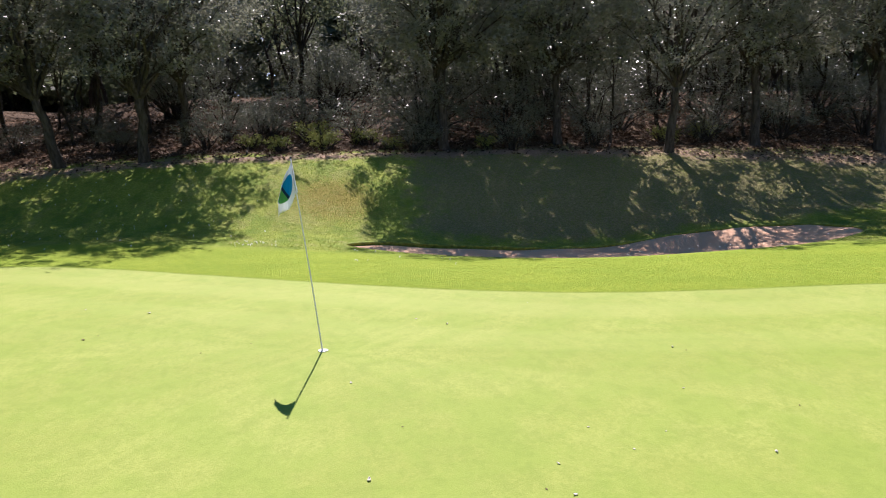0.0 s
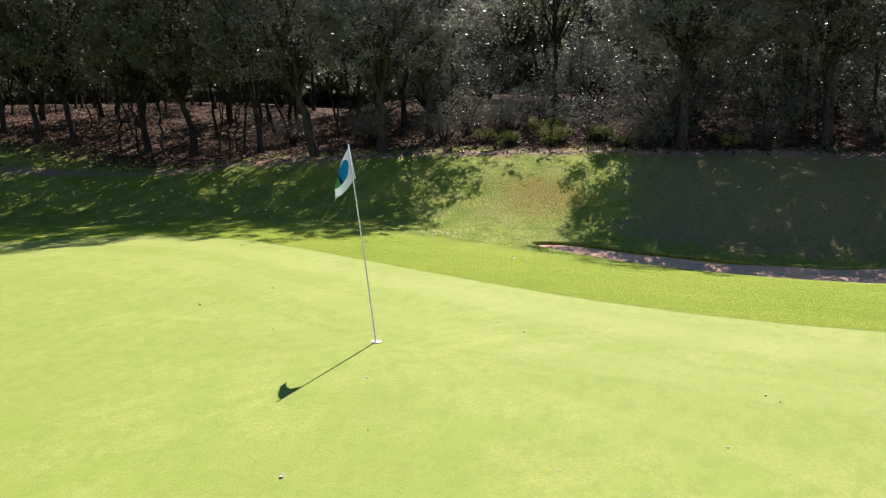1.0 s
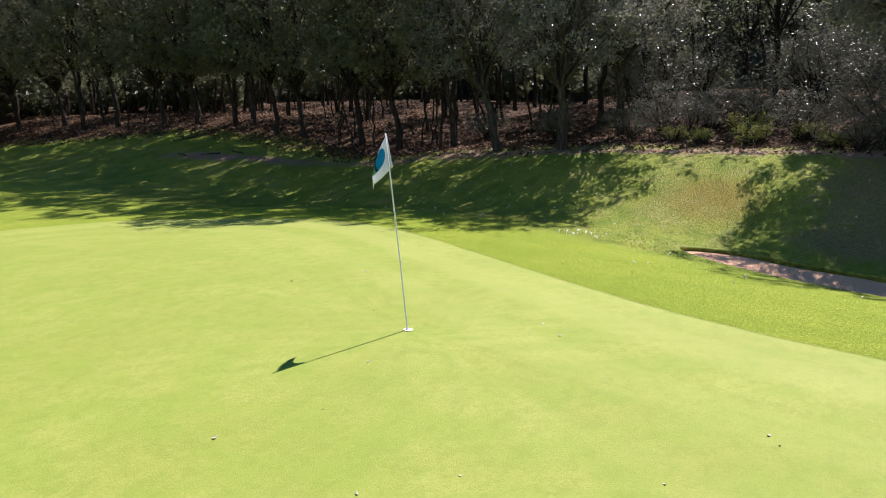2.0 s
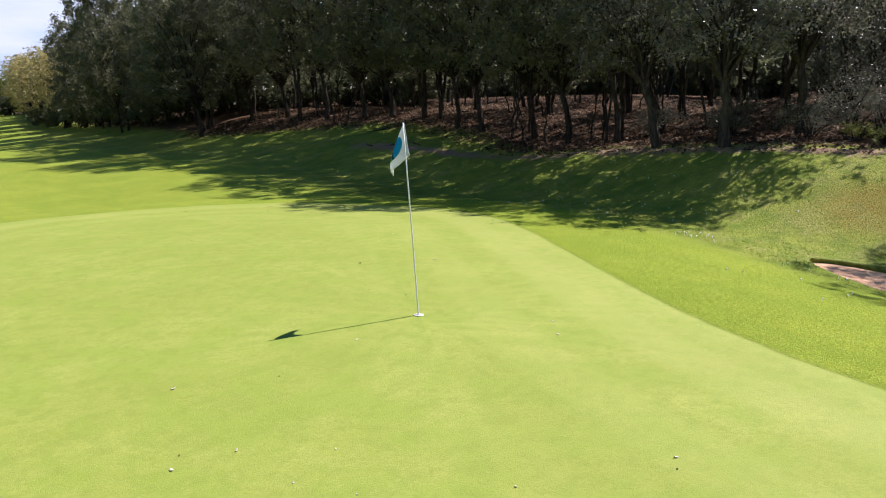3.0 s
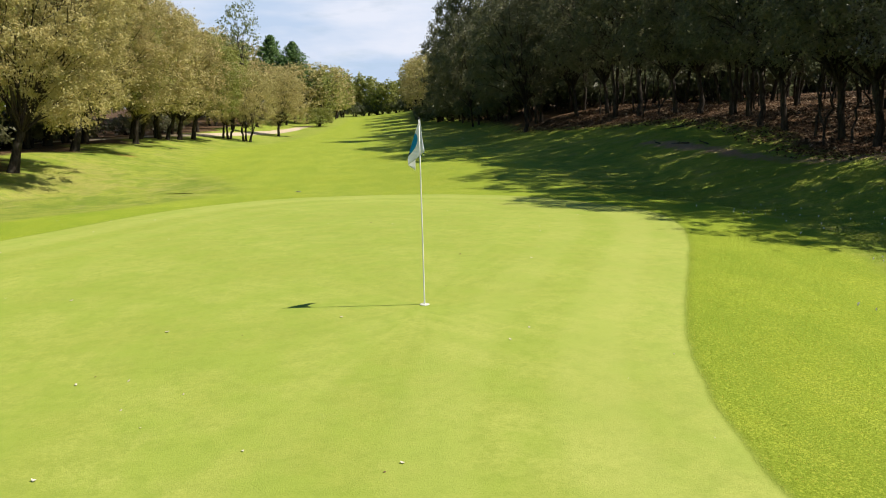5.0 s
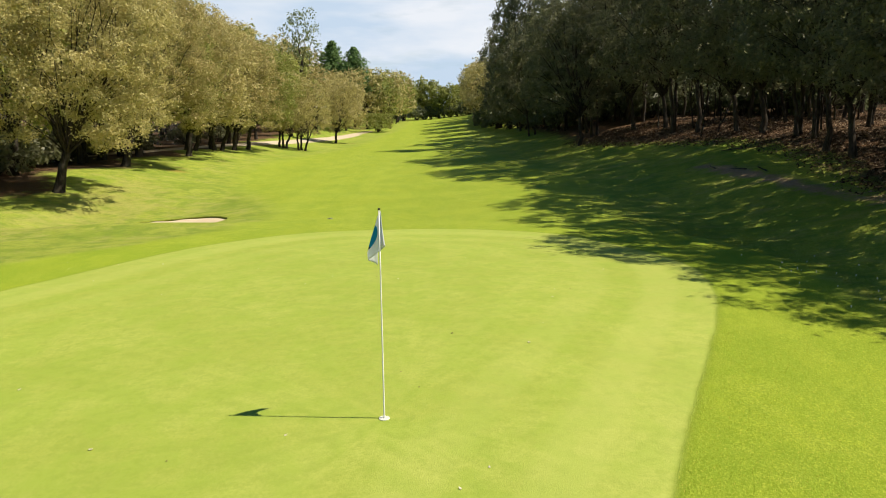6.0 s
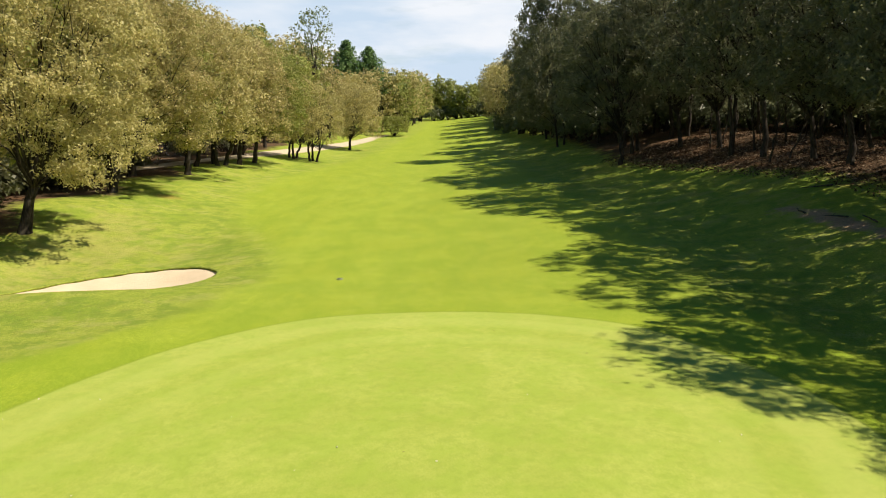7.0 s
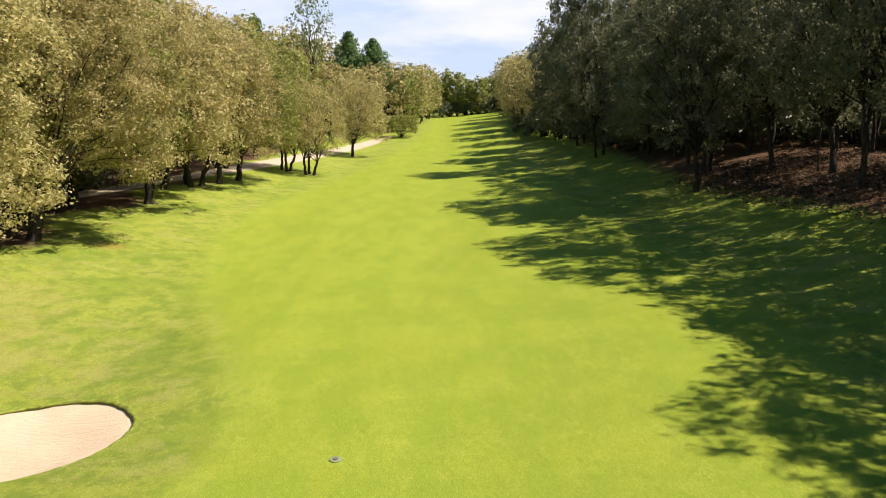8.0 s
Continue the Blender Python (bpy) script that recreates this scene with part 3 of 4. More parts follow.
def make_tree(name, seed, height, radius, base, trunk, leaf, bark, leaf_count, leaf_size, label, category="tree", stems=1, lobes=18, hang=0.0, reach=0.0, group="", split=False, puff=1.0, skirt=0.0, limb=1.0, spread=0.75):
    """A broad-leaved tree. base: where the crown begins; hang: how far its skirt drops; reach: how far the crown leans to -x."""
    rng = np.random.default_rng(seed)
    tree = tagged(new(name), label, category, group)
    mid, half = (height + base) / 2, (height - base) / 2
    balls = []
    for k in range(lobes):
        a, up = k * 2.39996 + rng.uniform(-0.3, 0.3), 1 - 2 * (k + 0.5) / lobes
        flat = math.sqrt(max(0, 1 - up * up)) ** 0.8
        flat = max(flat, skirt) if up < 0 else flat
        far = rng.uniform(0.56, 0.86)
        size = radius * rng.uniform(0.30, 0.46) * (18 / lobes) ** 0.4 * puff
        place = np.array((math.cos(a) * flat * radius * far - reach, math.sin(a) * flat * radius * far, mid + up * half * 0.82 - (hang * flat if up < 0 else 0)))
        balls.append((place, size))
    balls.append((np.array((-reach * 0.7, 0, mid)), radius * 0.5))
    verts, faces = [], []
    limb_verts, limb_faces = verts, faces
    fork = base * rng.uniform(0.62, 0.9)
    for s in range(stems):
        turn = s * 2 * math.pi / stems + rng.uniform(0, 1)
        foot = np.array((math.cos(turn), math.sin(turn), 0)) * (0.16 * stems if stems > 1 else 0)
        top = np.array((math.cos(turn) * 0.5 * (stems > 1) - reach * 0.25 + rng.normal(0, 0.18), math.sin(turn) * 0.5 * (stems > 1) + rng.normal(0, 0.18), fork + rng.uniform(0, 0.4)))
        line = bent(foot - (0, 0, 0.25), top, rng, 0.05, 7)
        r0 = trunk * (0.75 if stems > 1 else 1)
        tube(verts, faces, line, [r0 * w for w in (1.55, 1.12, 1.0, 0.93, 0.88, 0.85, 0.8)], 9)
        mine = [b for n, b in enumerate(balls) if n % stems == s]
        for place, size in mine:
            tip = place * 0.88 + top * 0.12
            line = bent(top - (0, 0, 0.1), tip, rng, 0.12, 5)
            r = r0 * rng.uniform(0.32, 0.52) * limb
            if split:
                limb_verts, limb_faces = [], []
            tube(limb_verts, limb_faces, line, [r, r * 0.8, r * 0.6, r * 0.38, r * 0.15], 6 if split else 4)
            for _ in range(3 if split else 1):
                off = rng.normal(0, 1, 3)
                end = place + off / np.linalg.norm(off) * size * 0.9
                tube(limb_verts, limb_faces, bent(line[3], end, rng, 0.1, 3), [r * 0.34, r * 0.2, r * 0.06], 4)
            if split:
                part("limb", mesh_of("limb", limb_verts, limb_faces, bark, True), None, tree)
    part("trunk", mesh_of("trunk", verts, faces, bark, True), None, tree)
    places, way = crown_points(rng, balls, leaf_count)
    part("crown", leaves_mesh("crown", places, way * 0.7 + (0, 0, 0.35), leaf_size, leaf, rng, spread), None, tree)
    return tree


def make_bush(name, seed, height, radius, leaf, leaf_count, leaf_size, label, category="bush", lobes=9, clipped=False):
    rng = np.random.default_rng(seed)
    bush = tagged(new(name), label, category)
    balls, verts, faces = [], [], []
    for k in range(lobes):
        a, far = k * 2.39996, radius * math.sqrt((k + 0.5) / lobes) * 0.75
        place = np.array((math.cos(a) * far, math.sin(a) * far, height * rng.uniform(0.32, 0.74) * (1 - 0.3 * far / radius)))
        balls.append((place, radius * rng.uniform(0.3, 0.45)))
        for _ in range(2):
            tube(verts, faces, bent((rng.normal(0, 0.1), rng.normal(0, 0.1), -0.1), place + rng.normal(0, 0.2, 3), rng, 0.1, 4), [0.035, 0.026, 0.018, 0.006], 5)
    part("branchwork", mesh_of("branchwork", verts, faces, BARK_DARK, True), None, bush)
    places, way = crown_points(rng, balls, leaf_count, 0.7)
    if clipped:
        places *= np.array((1.5, 1.5, 1.6))
        places = np.clip(places, (-radius, -radius, 0.25 * height), (radius, radius, height)) + rng.normal(0, 0.05, places.shape)
    part("foliage", leaves_mesh("foliage", places, way * 0.5 + (0, 0, 0.4), leaf_size, leaf, rng), None, bush)
    return bush


def make_conifer(name, seed, height, radius, label):
    rng = np.random.default_rng(seed)
    tree = tagged(new(name), label, "conifer")
    verts, faces, places, way = [], [], [], []
    limb_verts, limb_faces = verts, faces
    tube(verts, faces, bent((0, 0, -0.3), (0, 0, height), rng, 0.01, 6), [0.28, 0.23, 0.18, 0.12, 0.07, 0.02], 8)
    for k in range(150):
        up = 0.42 + 0.57 * k / 150
        a, far = k * 2.39996, radius * (1 - up) ** 0.92 * rng.uniform(0.35, 1.35) + 0.12
        start = np.array((0, 0, height * up))
        end = start + (math.cos(a) * far, math.sin(a) * far, 0.05 * far + 0.3 * up)
        tube(limb_verts, limb_faces, [start, (start + end) / 2 + (0, 0, 0.08 * far), end], [0.05, 0.03, 0.01], 4)
        n = int(50 + 90 * far / radius)
        s = rng.random(n) ** 0.7
        places.append(start + (end - start) * s[:, None] + rng.normal(0, 0.24, (n, 3)) * (0.5 + far / radius))
        way.append(np.tile((math.cos(a) * 0.4, math.sin(a) * 0.4, 0.8), (n, 1)))
    part("trunk", mesh_of("trunk", verts, faces, BARK_DARK, True), None, tree)
    part("crown", leaves_mesh("crown", np.concatenate(places), np.concatenate(way), 0.19, LEAF_FIR, rng), None, tree)
    return tree


def stand(tree, x, y, turn=0.0, size=1.0, lean=(0.0, 0.0), tall=1.0, used=[]):
    """Sets a copy of a tree on the ground, stretched upwards by tall; the first model itself is moved, not copied."""
    m = pose(x, y, float(land(x, y)) - 0.02, lean[0], lean[1], turn) @ Matrix.Diagonal((size, size, size * tall, 1))
    if tree in used:
        made = copy_thing(tree, Matrix())
    else:
        used.append(tree)
        made = tree
    made.matrix_basis = m
    return made


def plant_wood():
    rng = np.random.default_rng(11)
    edge = [make_tree("holm_oak", 20 + k, 9.8 + 0.5 * k, 3.5 + 0.15 * k, 2.2, 0.125, LEAF_WOOD, BARK_DARK, 24000, 0.070, "dark holm oak at the edge of the wood", stems=s, lobes=30, hang=0.5, reach=1.3, group="trees of the wood", split=True, puff=0.78, skirt=0.85) for k, s in enumerate((1, 2, 1))]
    low = [make_tree("holm_oak", 30 + k, 8.4, 2.9, 2.6, 0.135, LEAF_GLOSSY, BARK_GREY, (36000, 30000)[k], 0.046, "holm oak with a grey crooked trunk beside the dirt track", lobes=24, hang=0.4, reach=0.4, group="trees of the wood", split=True, puff=0.8) for k in range(2)]
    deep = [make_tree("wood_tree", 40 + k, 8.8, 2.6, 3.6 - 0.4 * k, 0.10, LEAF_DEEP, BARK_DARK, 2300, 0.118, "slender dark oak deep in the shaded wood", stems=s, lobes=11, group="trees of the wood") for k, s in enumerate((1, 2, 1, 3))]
    beyond = make_tree("holm_oak", 28, 10.2, 3.5, 1.6, 0.13, LEAF_WOOD, BARK_DARK, 28000, 0.096, "dark holm oak at the edge of the wood", stems=2, lobes=26, hang=0.6, reach=1.0, group="trees of the wood", puff=0.85, skirt=0.9, spread=0.5)
    # trees with their foot in view; x 15.8, 16.2 added to shade the bank
    rows = [(15.8, 4.6, 1, (0, 0)), (13.2, 7.4, 1, (-11, 0), 0.93), (13.2, 5.2, 1, (2, 0), 0.86), (13.1, -9.7, 1, (0, 0)), (13.5, -12.7, 0, (0, 0)), (14.2, -3.2, 0, (0, 0), 0.92), (14.6, -6.8, 0, (0, 0), 0.9), (16.2, -3.3, 0, (0, 0)), (12.6, -16.2, 0, (0, 0)), (13.0, -20, 1, (0, 0))]
    for x, y, k, lean, *tall in rows:
        stand(low[k], x, y, 0, rng.uniform(0.95, 1.05), lean, *tall)
    # x, y, model, height and girth against the model
    rows = [(14.6, 10.2, 1, 1.06, 1.0), (15.4, 13.2, 0, 1.08, 0.95), (15.7, 15.4, 2, 1.12, 0.9), (15.4, 18.4, 2, 1.10, 0.95), (15.4, 20.2, 0, 1.17, 0.85), (16.2, 22.8, 1, 0.95, 0.85), (16.2, 24.2, 1, 1.02, 0.95), (15.8, 26.4, 0, 1.05, 1.0), (15.8, 29.2, 2, 1.05, 0.95), (15.0, 32.3, 0, 1.42, 1.0), (14.6, 35.4, 1, 1.36, 1.05), (15.3, 38.6, 2, 1.15, 1.0), (14.4, 42.4, 2, 1.2, 1.0), (15.4, 47.6, 0, 1.2, 1.0), (10.7, 41.9, 0, 1.0, 1.0), (12.4, 45.6, 1, 1.32, 1.05), (12.8, 49.5, 2, 1.05, 0.95), (13.4, 53.5, 0, 0.95, 0.95), (12.6, 57, 1, 0.95, 0.9), (10.4, 62.2, 2, 1.45, 0.85), (12.6, 67, 0, 0.95, 0.95), (11.0, 73, 1, 1.1, 1.0), (11.6, 80, 2, 1.0, 0.95)]
    for x, y, k, tall, girth in rows:
        stand(edge[k] if y < 50 else beyond, x, y, rng.uniform(-25, 25), girth * (1.0 if y < 50 else 1.08), tall=tall / girth)
    for y in (-15, 12.5, 18, 24, 30, 36, 43, 48, 54, 60, 70):
        stand(deep[rng.integers(4)], 19.2 - 4 * float(ramp(y, 42, 52)) + rng.uniform(-0.5, 0.8), y + rng.uniform(-0.8, 0.8), rng.uniform(-25, 25), rng.uniform(0.98, 1.1))
    spots = []
    for _ in range(6000):
        x, y = rng.uniform(16.8, 44), rng.uniform(-34, 78)
        if min((math.hypot(x - a, y - b) for a, b in spots), default=9) < 3.0 + 0.03 * (x - 17) or (x < 19.0 and -2.4 < y < 3.8) or (9 < y < 40 and x < 20.5) or (40 <= y < 56 and x < 17.5) or (56 <= y and x < 16.0):
            continue
        spots.append((x, y))
    for x, y in spots[:116]:
        stand(deep[rng.integers(4)], x, y, rng.uniform(0, 360), rng.uniform(0.85, 1.12), (rng.normal(0, 4), rng.normal(0, 4)))
    for _ in range(26):
        stand(deep[rng.integers(4)], rng.uniform(13, 26), rng.uniform(80, 150), rng.uniform(0, 360), rng.uniform(0.9, 1.15))
    thicket = []
    young = [make_tree("young_tree", 50 + k, 5.6 + 0.7 * k, 1.3, 2.2, 0.05, LEAF_DEEP, BARK_DARK, 1100, 0.07, "thin crooked young oak in the wood", stems=s, lobes=9, group="trees of the wood") for k, s in enumerate((2, 3, 1))]
    for _ in range(300):
        x, y = rng.uniform(14.6, 24), rng.uniform(-22, 40)
        if x > float(wood_edge(y)) + 1.2 and not -3.2 < y < 5.0 and min((math.hypot(x - a, y - b) for a, b in thicket), default=9) > 1.8 and len(thicket) < 54:
            thicket.append((x, y))
            stand(young[rng.integers(3)], x, y, rng.uniform(0, 360), rng.uniform(0.8, 1.2), (rng.normal(0, 6), rng.normal(0, 6)))
    thicket = []
    bushes = [make_bush("undergrowth_bush", 60 + k, 2.6, 1.7, LEAF_SHRUB, 4600, 0.031, "glossy dark undergrowth bush between the trunks") for k in range(3)]
    for x, y, size in ((14.9, 3.9, 0.62), (15.7, 2.4, 0.6), (15.9, 9.6, 0.6), (15.2, 6.4, 0.5), (14.2, -11.4, 0.6), (14.6, -14.2, 0.75), (16.2, 3.4, 0.8), (17.4, 1.2, 0.9), (13.9, -2.2, 0.6), (13.9, -5.2, 0.65), (14.3, -7.9, 0.6), (15.6, -0.6, 0.8), (14.9, -2.6, 1.0), (16.0, -5.4, 1.25), (15.8, -8.2, 1.1), (17.6, -3.2, 1.3), (19.0, -7.5, 1.3), (19.5, 5.5, 0.9), (16.6, -14.8, 0.9), (15.4, -17.6, 0.9), (18.5, -18.2, 1.2), (20.5, -12.5, 1.2), (20.8, 0.4, 1.3), (21.5, -4.0, 1.4), (22.5, 4.5, 1.2), (17.8, 8.0, 0.55), (24, -9, 1.5), (25, 1, 1.5), (15.2, 6.6, 0.45), (23, -17, 1.4)):
        stand(bushes[rng.integers(3)], x, y, rng.uniform(0, 360), size)
    for _ in range(400):
        x, y = rng.uniform(14.8, 27), rng.uniform(-24, 7.5)
        if min((math.hypot(x - a, y - b) for a, b in thicket), default=9) > 2.1 and len(thicket) < 14:
            thicket.append((x, y))
            stand(bushes[rng.integers(3)], x, y, rng.uniform(0, 360), rng.uniform(0.75, 1.35))
    herb = make_bush("low_plant", 68, 0.75, 0.6, LEAF_GREEN, 1500, 0.028, "low yellow-green plants beside the dirt track", "plant")
    for x, y, size in ((14.6, 0.4, 1.0), (15.2, -0.9, 0.9), (14.5, 1.7, 0.8), (15.7, 0.8, 1.2), (14.3, -1.6, 0.7), (14.8, 2.6, 0.8), (14.4, -4.5, 0.7), (14.6, -10.2, 0.9), (15.0, -11.6, 1.0)):
        stand(herb, x, y, rng.uniform(0, 360), size)
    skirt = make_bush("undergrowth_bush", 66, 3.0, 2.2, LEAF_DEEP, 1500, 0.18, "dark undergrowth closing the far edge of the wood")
    for n in range(30):
        y = 57 + 3.2 * n
        stand(skirt, float(np.interp(y, (57, 60, 75, 100, 150), (13.4, 12.6, 11.4, 9.6, 13))) + rng.uniform(-0.4, 1.0), y, rng.uniform(0, 360), rng.uniform(0.9, 1.35))
    for x, y, size in ((17.6, 49.5, 1.2), (16.6, 53.5, 1.2), (18.6, 57.0, 1.3), (16.2, 60.5, 1.2), (20.2, 46.5, 1.1), (20.8, 52.5, 1.3), (15.8, 57.0, 1.0), (21.6, 42.5, 1.0)):
        stand(skirt, x, y, rng.uniform(0, 360), size)
    for x, y in ((16.4, 47.6), (18.4, 44.6), (18.8, 50.8), (17.2, 55.4), (20.4, 55.0), (15.6, 62.6), (19.0, 61.0)):
        stand(deep[rng.integers(4)], x, y, rng.uniform(0, 360), rng.uniform(0.95, 1.1))
    for n in range(11):
        stand(skirt, 23.5 + rng.uniform(-1.5, 1.5), 34 + 2.8 * n, rng.uniform(0, 360), rng.uniform(0.9, 1.25))
    for n in range(14):
        stand(skirt, -16 + 2.9 * n, 154 + rng.uniform(-2, 2), rng.uniform(0, 360), rng.uniform(1.0, 1.5))
    for _ in range(44):
        stand(skirt, rng.uniform(34, 45), rng.uniform(-30, 75), rng.uniform(0, 360), rng.uniform(1.0, 1.5))
    places = np.concatenate([rng.uniform((46, -60, 1.6), (53, 150, 13), (52000, 3)), rng.uniform((18, 150, 1.0), (56, 158, 13), (9000, 3))])
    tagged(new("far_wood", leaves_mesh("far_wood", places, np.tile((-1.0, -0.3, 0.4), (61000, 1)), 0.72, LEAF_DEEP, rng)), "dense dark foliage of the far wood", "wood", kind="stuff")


def plant_row():
    rng = np.random.default_rng(12)
    oaks = [make_tree("oak_tree", 70 + k, 10.0, 3.9, 2.2, 0.2, LEAF_OLIVE if k != 2 else LEAF_GREEN, BARK_DARK, (24500, 24500, 24500, 18000, 84000)[k], (0.085, 0.085, 0.085, 0.085, 0.054)[k], label, stems=s, lobes=36, hang=0.3, reach=(-1.2, -1.2, -1.2, -0.8, -2.0)[k], limb=0.6, group="oaks along the fairway", split=True, skirt=0.9) for k, (s, label) in enumerate(((1, "olive-brown rounded oak beside the fairway"), (2, "olive-brown oak with two dark trunks"), (1, "greener rounded oak in the row"), (3, "olive oak with several slender stems"), (1, "olive-brown oak with a stout dark trunk beside the fairway")))]
    rows = [(-15.2, 24.4, 4, 1.0), (-16.0, 33.6, 4, 1.02), (-17.8, 40.4, 2, 1.1), (-18.6, 36.8, 0, 1.1), (-15.5, 43.0, 0, 0.95), (-16.8, 47.5, 1, 1.0), (-15.6, 49.6, 3, 0.95), (-14.7, 51.8, 0, 0.86), (-14.2, 54.2, 2, 0.86), (-13.0, 62.8, 3, 0.70), (-11.2, 62.6, 3, 0.68), (-10.2, 80.6, 0, 0.74), (-17, 60, 1, 1.0)]
    for x, y, k, size in rows:
        stand(oaks[k], x, y, rng.uniform(-35, 35), size)
    far = [make_tree("oak_tree", 80 + k, 11.0, 3.7, 2.0, 0.2, (LEAF_OLIVE, LEAF_GREEN)[k % 2], BARK_DARK, 3700, 0.20, "tall oak behind the row along the fairway", stems=1 + k % 2, lobes=22, hang=0.2, skirt=0.85, group="oaks along the fairway", spread=0.4) for k in range(3)]
    spots = []
    for _ in range(3000):
        x, y = rng.uniform(-32, -18.5), rng.uniform(12, 132)
        if min((math.hypot(x - a, y - b) for a, b in spots), default=9) < 4.6 or abs(x - np.interp(y, CART_PATH[:, 1], CART_PATH[:, 0])) < 2.4:
            continue
        spots.append((x, y))
    for x, y in spots[:34]:
        stand(far[rng.integers(3)], x, y, rng.uniform(0, 360), rng.uniform(0.95, 1.22))
    for x, y in ((-12, 100), (-14, 92), (-15.5, 82), (-17.5, 72), (-12.5, 112), (-10.8, 124), (-15.5, 120), (-13, 134), (-8.8, 110), (-11.4, 104), (-6.6, 112), (-5.8, 119), (-5.2, 127), (-4.8, 136), (-4.0, 146), (9.6, 89), (8.8, 97), (8.2, 104), (8.8, 112), (9.4, 120), (10.5, 128), (12.0, 138), (12.5, 104), (13, 116)):
        stand(far[rng.integers(3)], x, y, rng.uniform(0, 360), rng.uniform(0.78, 0.9))
    # the trees that close the view beyond the crest
    last = make_tree("oak_tree", 88, 9.4, 3.6, 1.0, 0.2, LEAF_GREEN, BARK_DARK, 3600, 0.30, "dense oak closing the far end of the fairway", lobes=22, hang=0.5, spread=0.4)
    for x in np.arange(-15, 24, 2.6):
        stand(last, x, 158 + rng.uniform(-5, 9), rng.uniform(0, 360), rng.uniform(0.75, 1.0))
    first = make_conifer("conifer", 90, 14.6, 10.0, "dark pointed conifer rising over the oaks")
    for x, y, size in ((-14.2, 112, 0.87), (-10.8, 112, 0.84), (-27.0, 112, 0.98)):
        stand(first, x, y, rng.uniform(0, 360), size)
    stand(make_tree("slender_tree", 95, 16.0, 2.4, 8.5, 0.17, LEAF_LIGHT, BARK_GREY, 1500, 0.16, "tall slender tree with a sparse feathery crown", lobes=12), -15.6, 92)
    clipped = make_bush("clipped_bush", 96, 2.5, 2.0, LEAF_GREEN, 5000, 0.10, "dark flat-topped clipped bush beside the fairway", lobes=12, clipped=True)
    stand(clipped, -6.6, 103, 20, 1.05)
    hedge = make_bush("undergrowth_bush", 97, 2.4, 1.9, LEAF_WOOD, 2200, 0.11, "dark undergrowth bush behind the row of oaks")
    for x, y in ((-22, 28), (-21, 33), (-23, 38), (-21, 23), (-24, 45), (-25, 31), (-22.5, 51), (-20.5, 58), (-26, 24), (-27, 38), (-19.5, 65), (-19.6, 27), (-20.2, 30.5), (-20.6, 36), (-21.4, 42), (-20.8, 47), (-23.5, 34), (-18.8, 21)):
        stand(hedge, x, y, rng.uniform(0, 360), rng.uniform(0.8, 1.4))


def scatter_litter():
    """Fallen leaves on the floor of the wood."""
    rng = np.random.default_rng(14)
    n = 60000
    y = rng.uniform(-20, 46, n)
    x = wood_edge(y) - 1.0 + rng.gamma(1.9, 3.2, n)
    places = np.column_stack([x, y, land(x, y) + 0.012 + 0.02 * rng.random(n)])
    tagged(new("leaf_litter", leaves_mesh("leaf_litter", places, np.tile((0.0, 0.0, 1.6), (n, 1)), 0.062, LITTER, rng)), "brown fallen leaves on the wood floor", "leaf litter", kind="stuff")


def grow_rough():
    """Longer grass on the bank and beside the apron."""
    rng = np.random.default_rng(15)
    n = 90000
    x, y = rng.uniform(4.5, 13.2, n), rng.uniform(-15, 16, n)
    keep = (edge_distance(x, y, APRON)[0] > 0.1) & (edge_distance(x, y, SAND_BY_BANK)[0] > 0.03)
    x, y = x[keep], y[keep]
    n = len(x)
    a, tall = rng.uniform(0, 2 * math.pi, n), rng.uniform(0.01, 0.032, n)
    side = np.column_stack([np.cos(a), np.sin(a), np.zeros(n)]) * 0.009
    foot = np.column_stack([x, y, land(x, y) - 0.004])
    tip = foot + np.column_stack([rng.normal(0, 0.03, n), rng.normal(0, 0.03, n), tall])
    verts = np.stack([foot - side, foot + side, tip], 1).reshape(-1, 3)
    tagged(new("rough_grass", mesh_of("rough_grass", verts, np.arange(3 * n).reshape(-1, 3), BLADES)), "longer rough grass on the bank", "grass", kind="stuff")


def grow_apron():
    """Upright blades of the longer turf beside the close-cut green."""
    rng = np.random.default_rng(16)
    n = 150000
    x, y = rng.uniform(0.8, 7.5, n), rng.uniform(-9.5, 4.5, n)
    away = edge_distance(x, y, GREEN)[0]
    keep = (away > 0.015) & (away < 3.4) & (rng.random(n) < 1.1 - 0.2 * away) & (edge_distance(x, y, SAND_BY_BANK)[0] > 0.05)
    x, y = x[keep], y[keep]
    n = len(x)
    a, tall = rng.uniform(0, 2 * math.pi, n), rng.uniform(0.004, 0.012, n)
    side = np.column_stack([np.cos(a), np.sin(a), np.zeros(n)]) * 0.006
    foot = np.column_stack([x, y, land(x, y) - 0.003])
    tip = foot + np.column_stack([rng.normal(0, 0.014, n), rng.normal(0, 0.014, n), tall])
    verts = np.stack([foot - side, foot + side, tip], 1).reshape(-1, 3)
    tagged(new("apron_grass", mesh_of("apron_grass", verts, np.arange(3 * n).reshape(-1, 3), APRON_BLADES)), "short upright grass beside the close-cut green", "grass", kind="stuff")


plant_wood()
plant_row()
scatter_litter()
grow_rough()
grow_apron()


# ---- the hole: flagstick, flag and cup ----
WHITE = plain("white paint", (0.80, 0.80, 0.78), 0.35, 0.04)
BLACK = plain("black plastic", (0.02, 0.02, 0.02), 0.4)


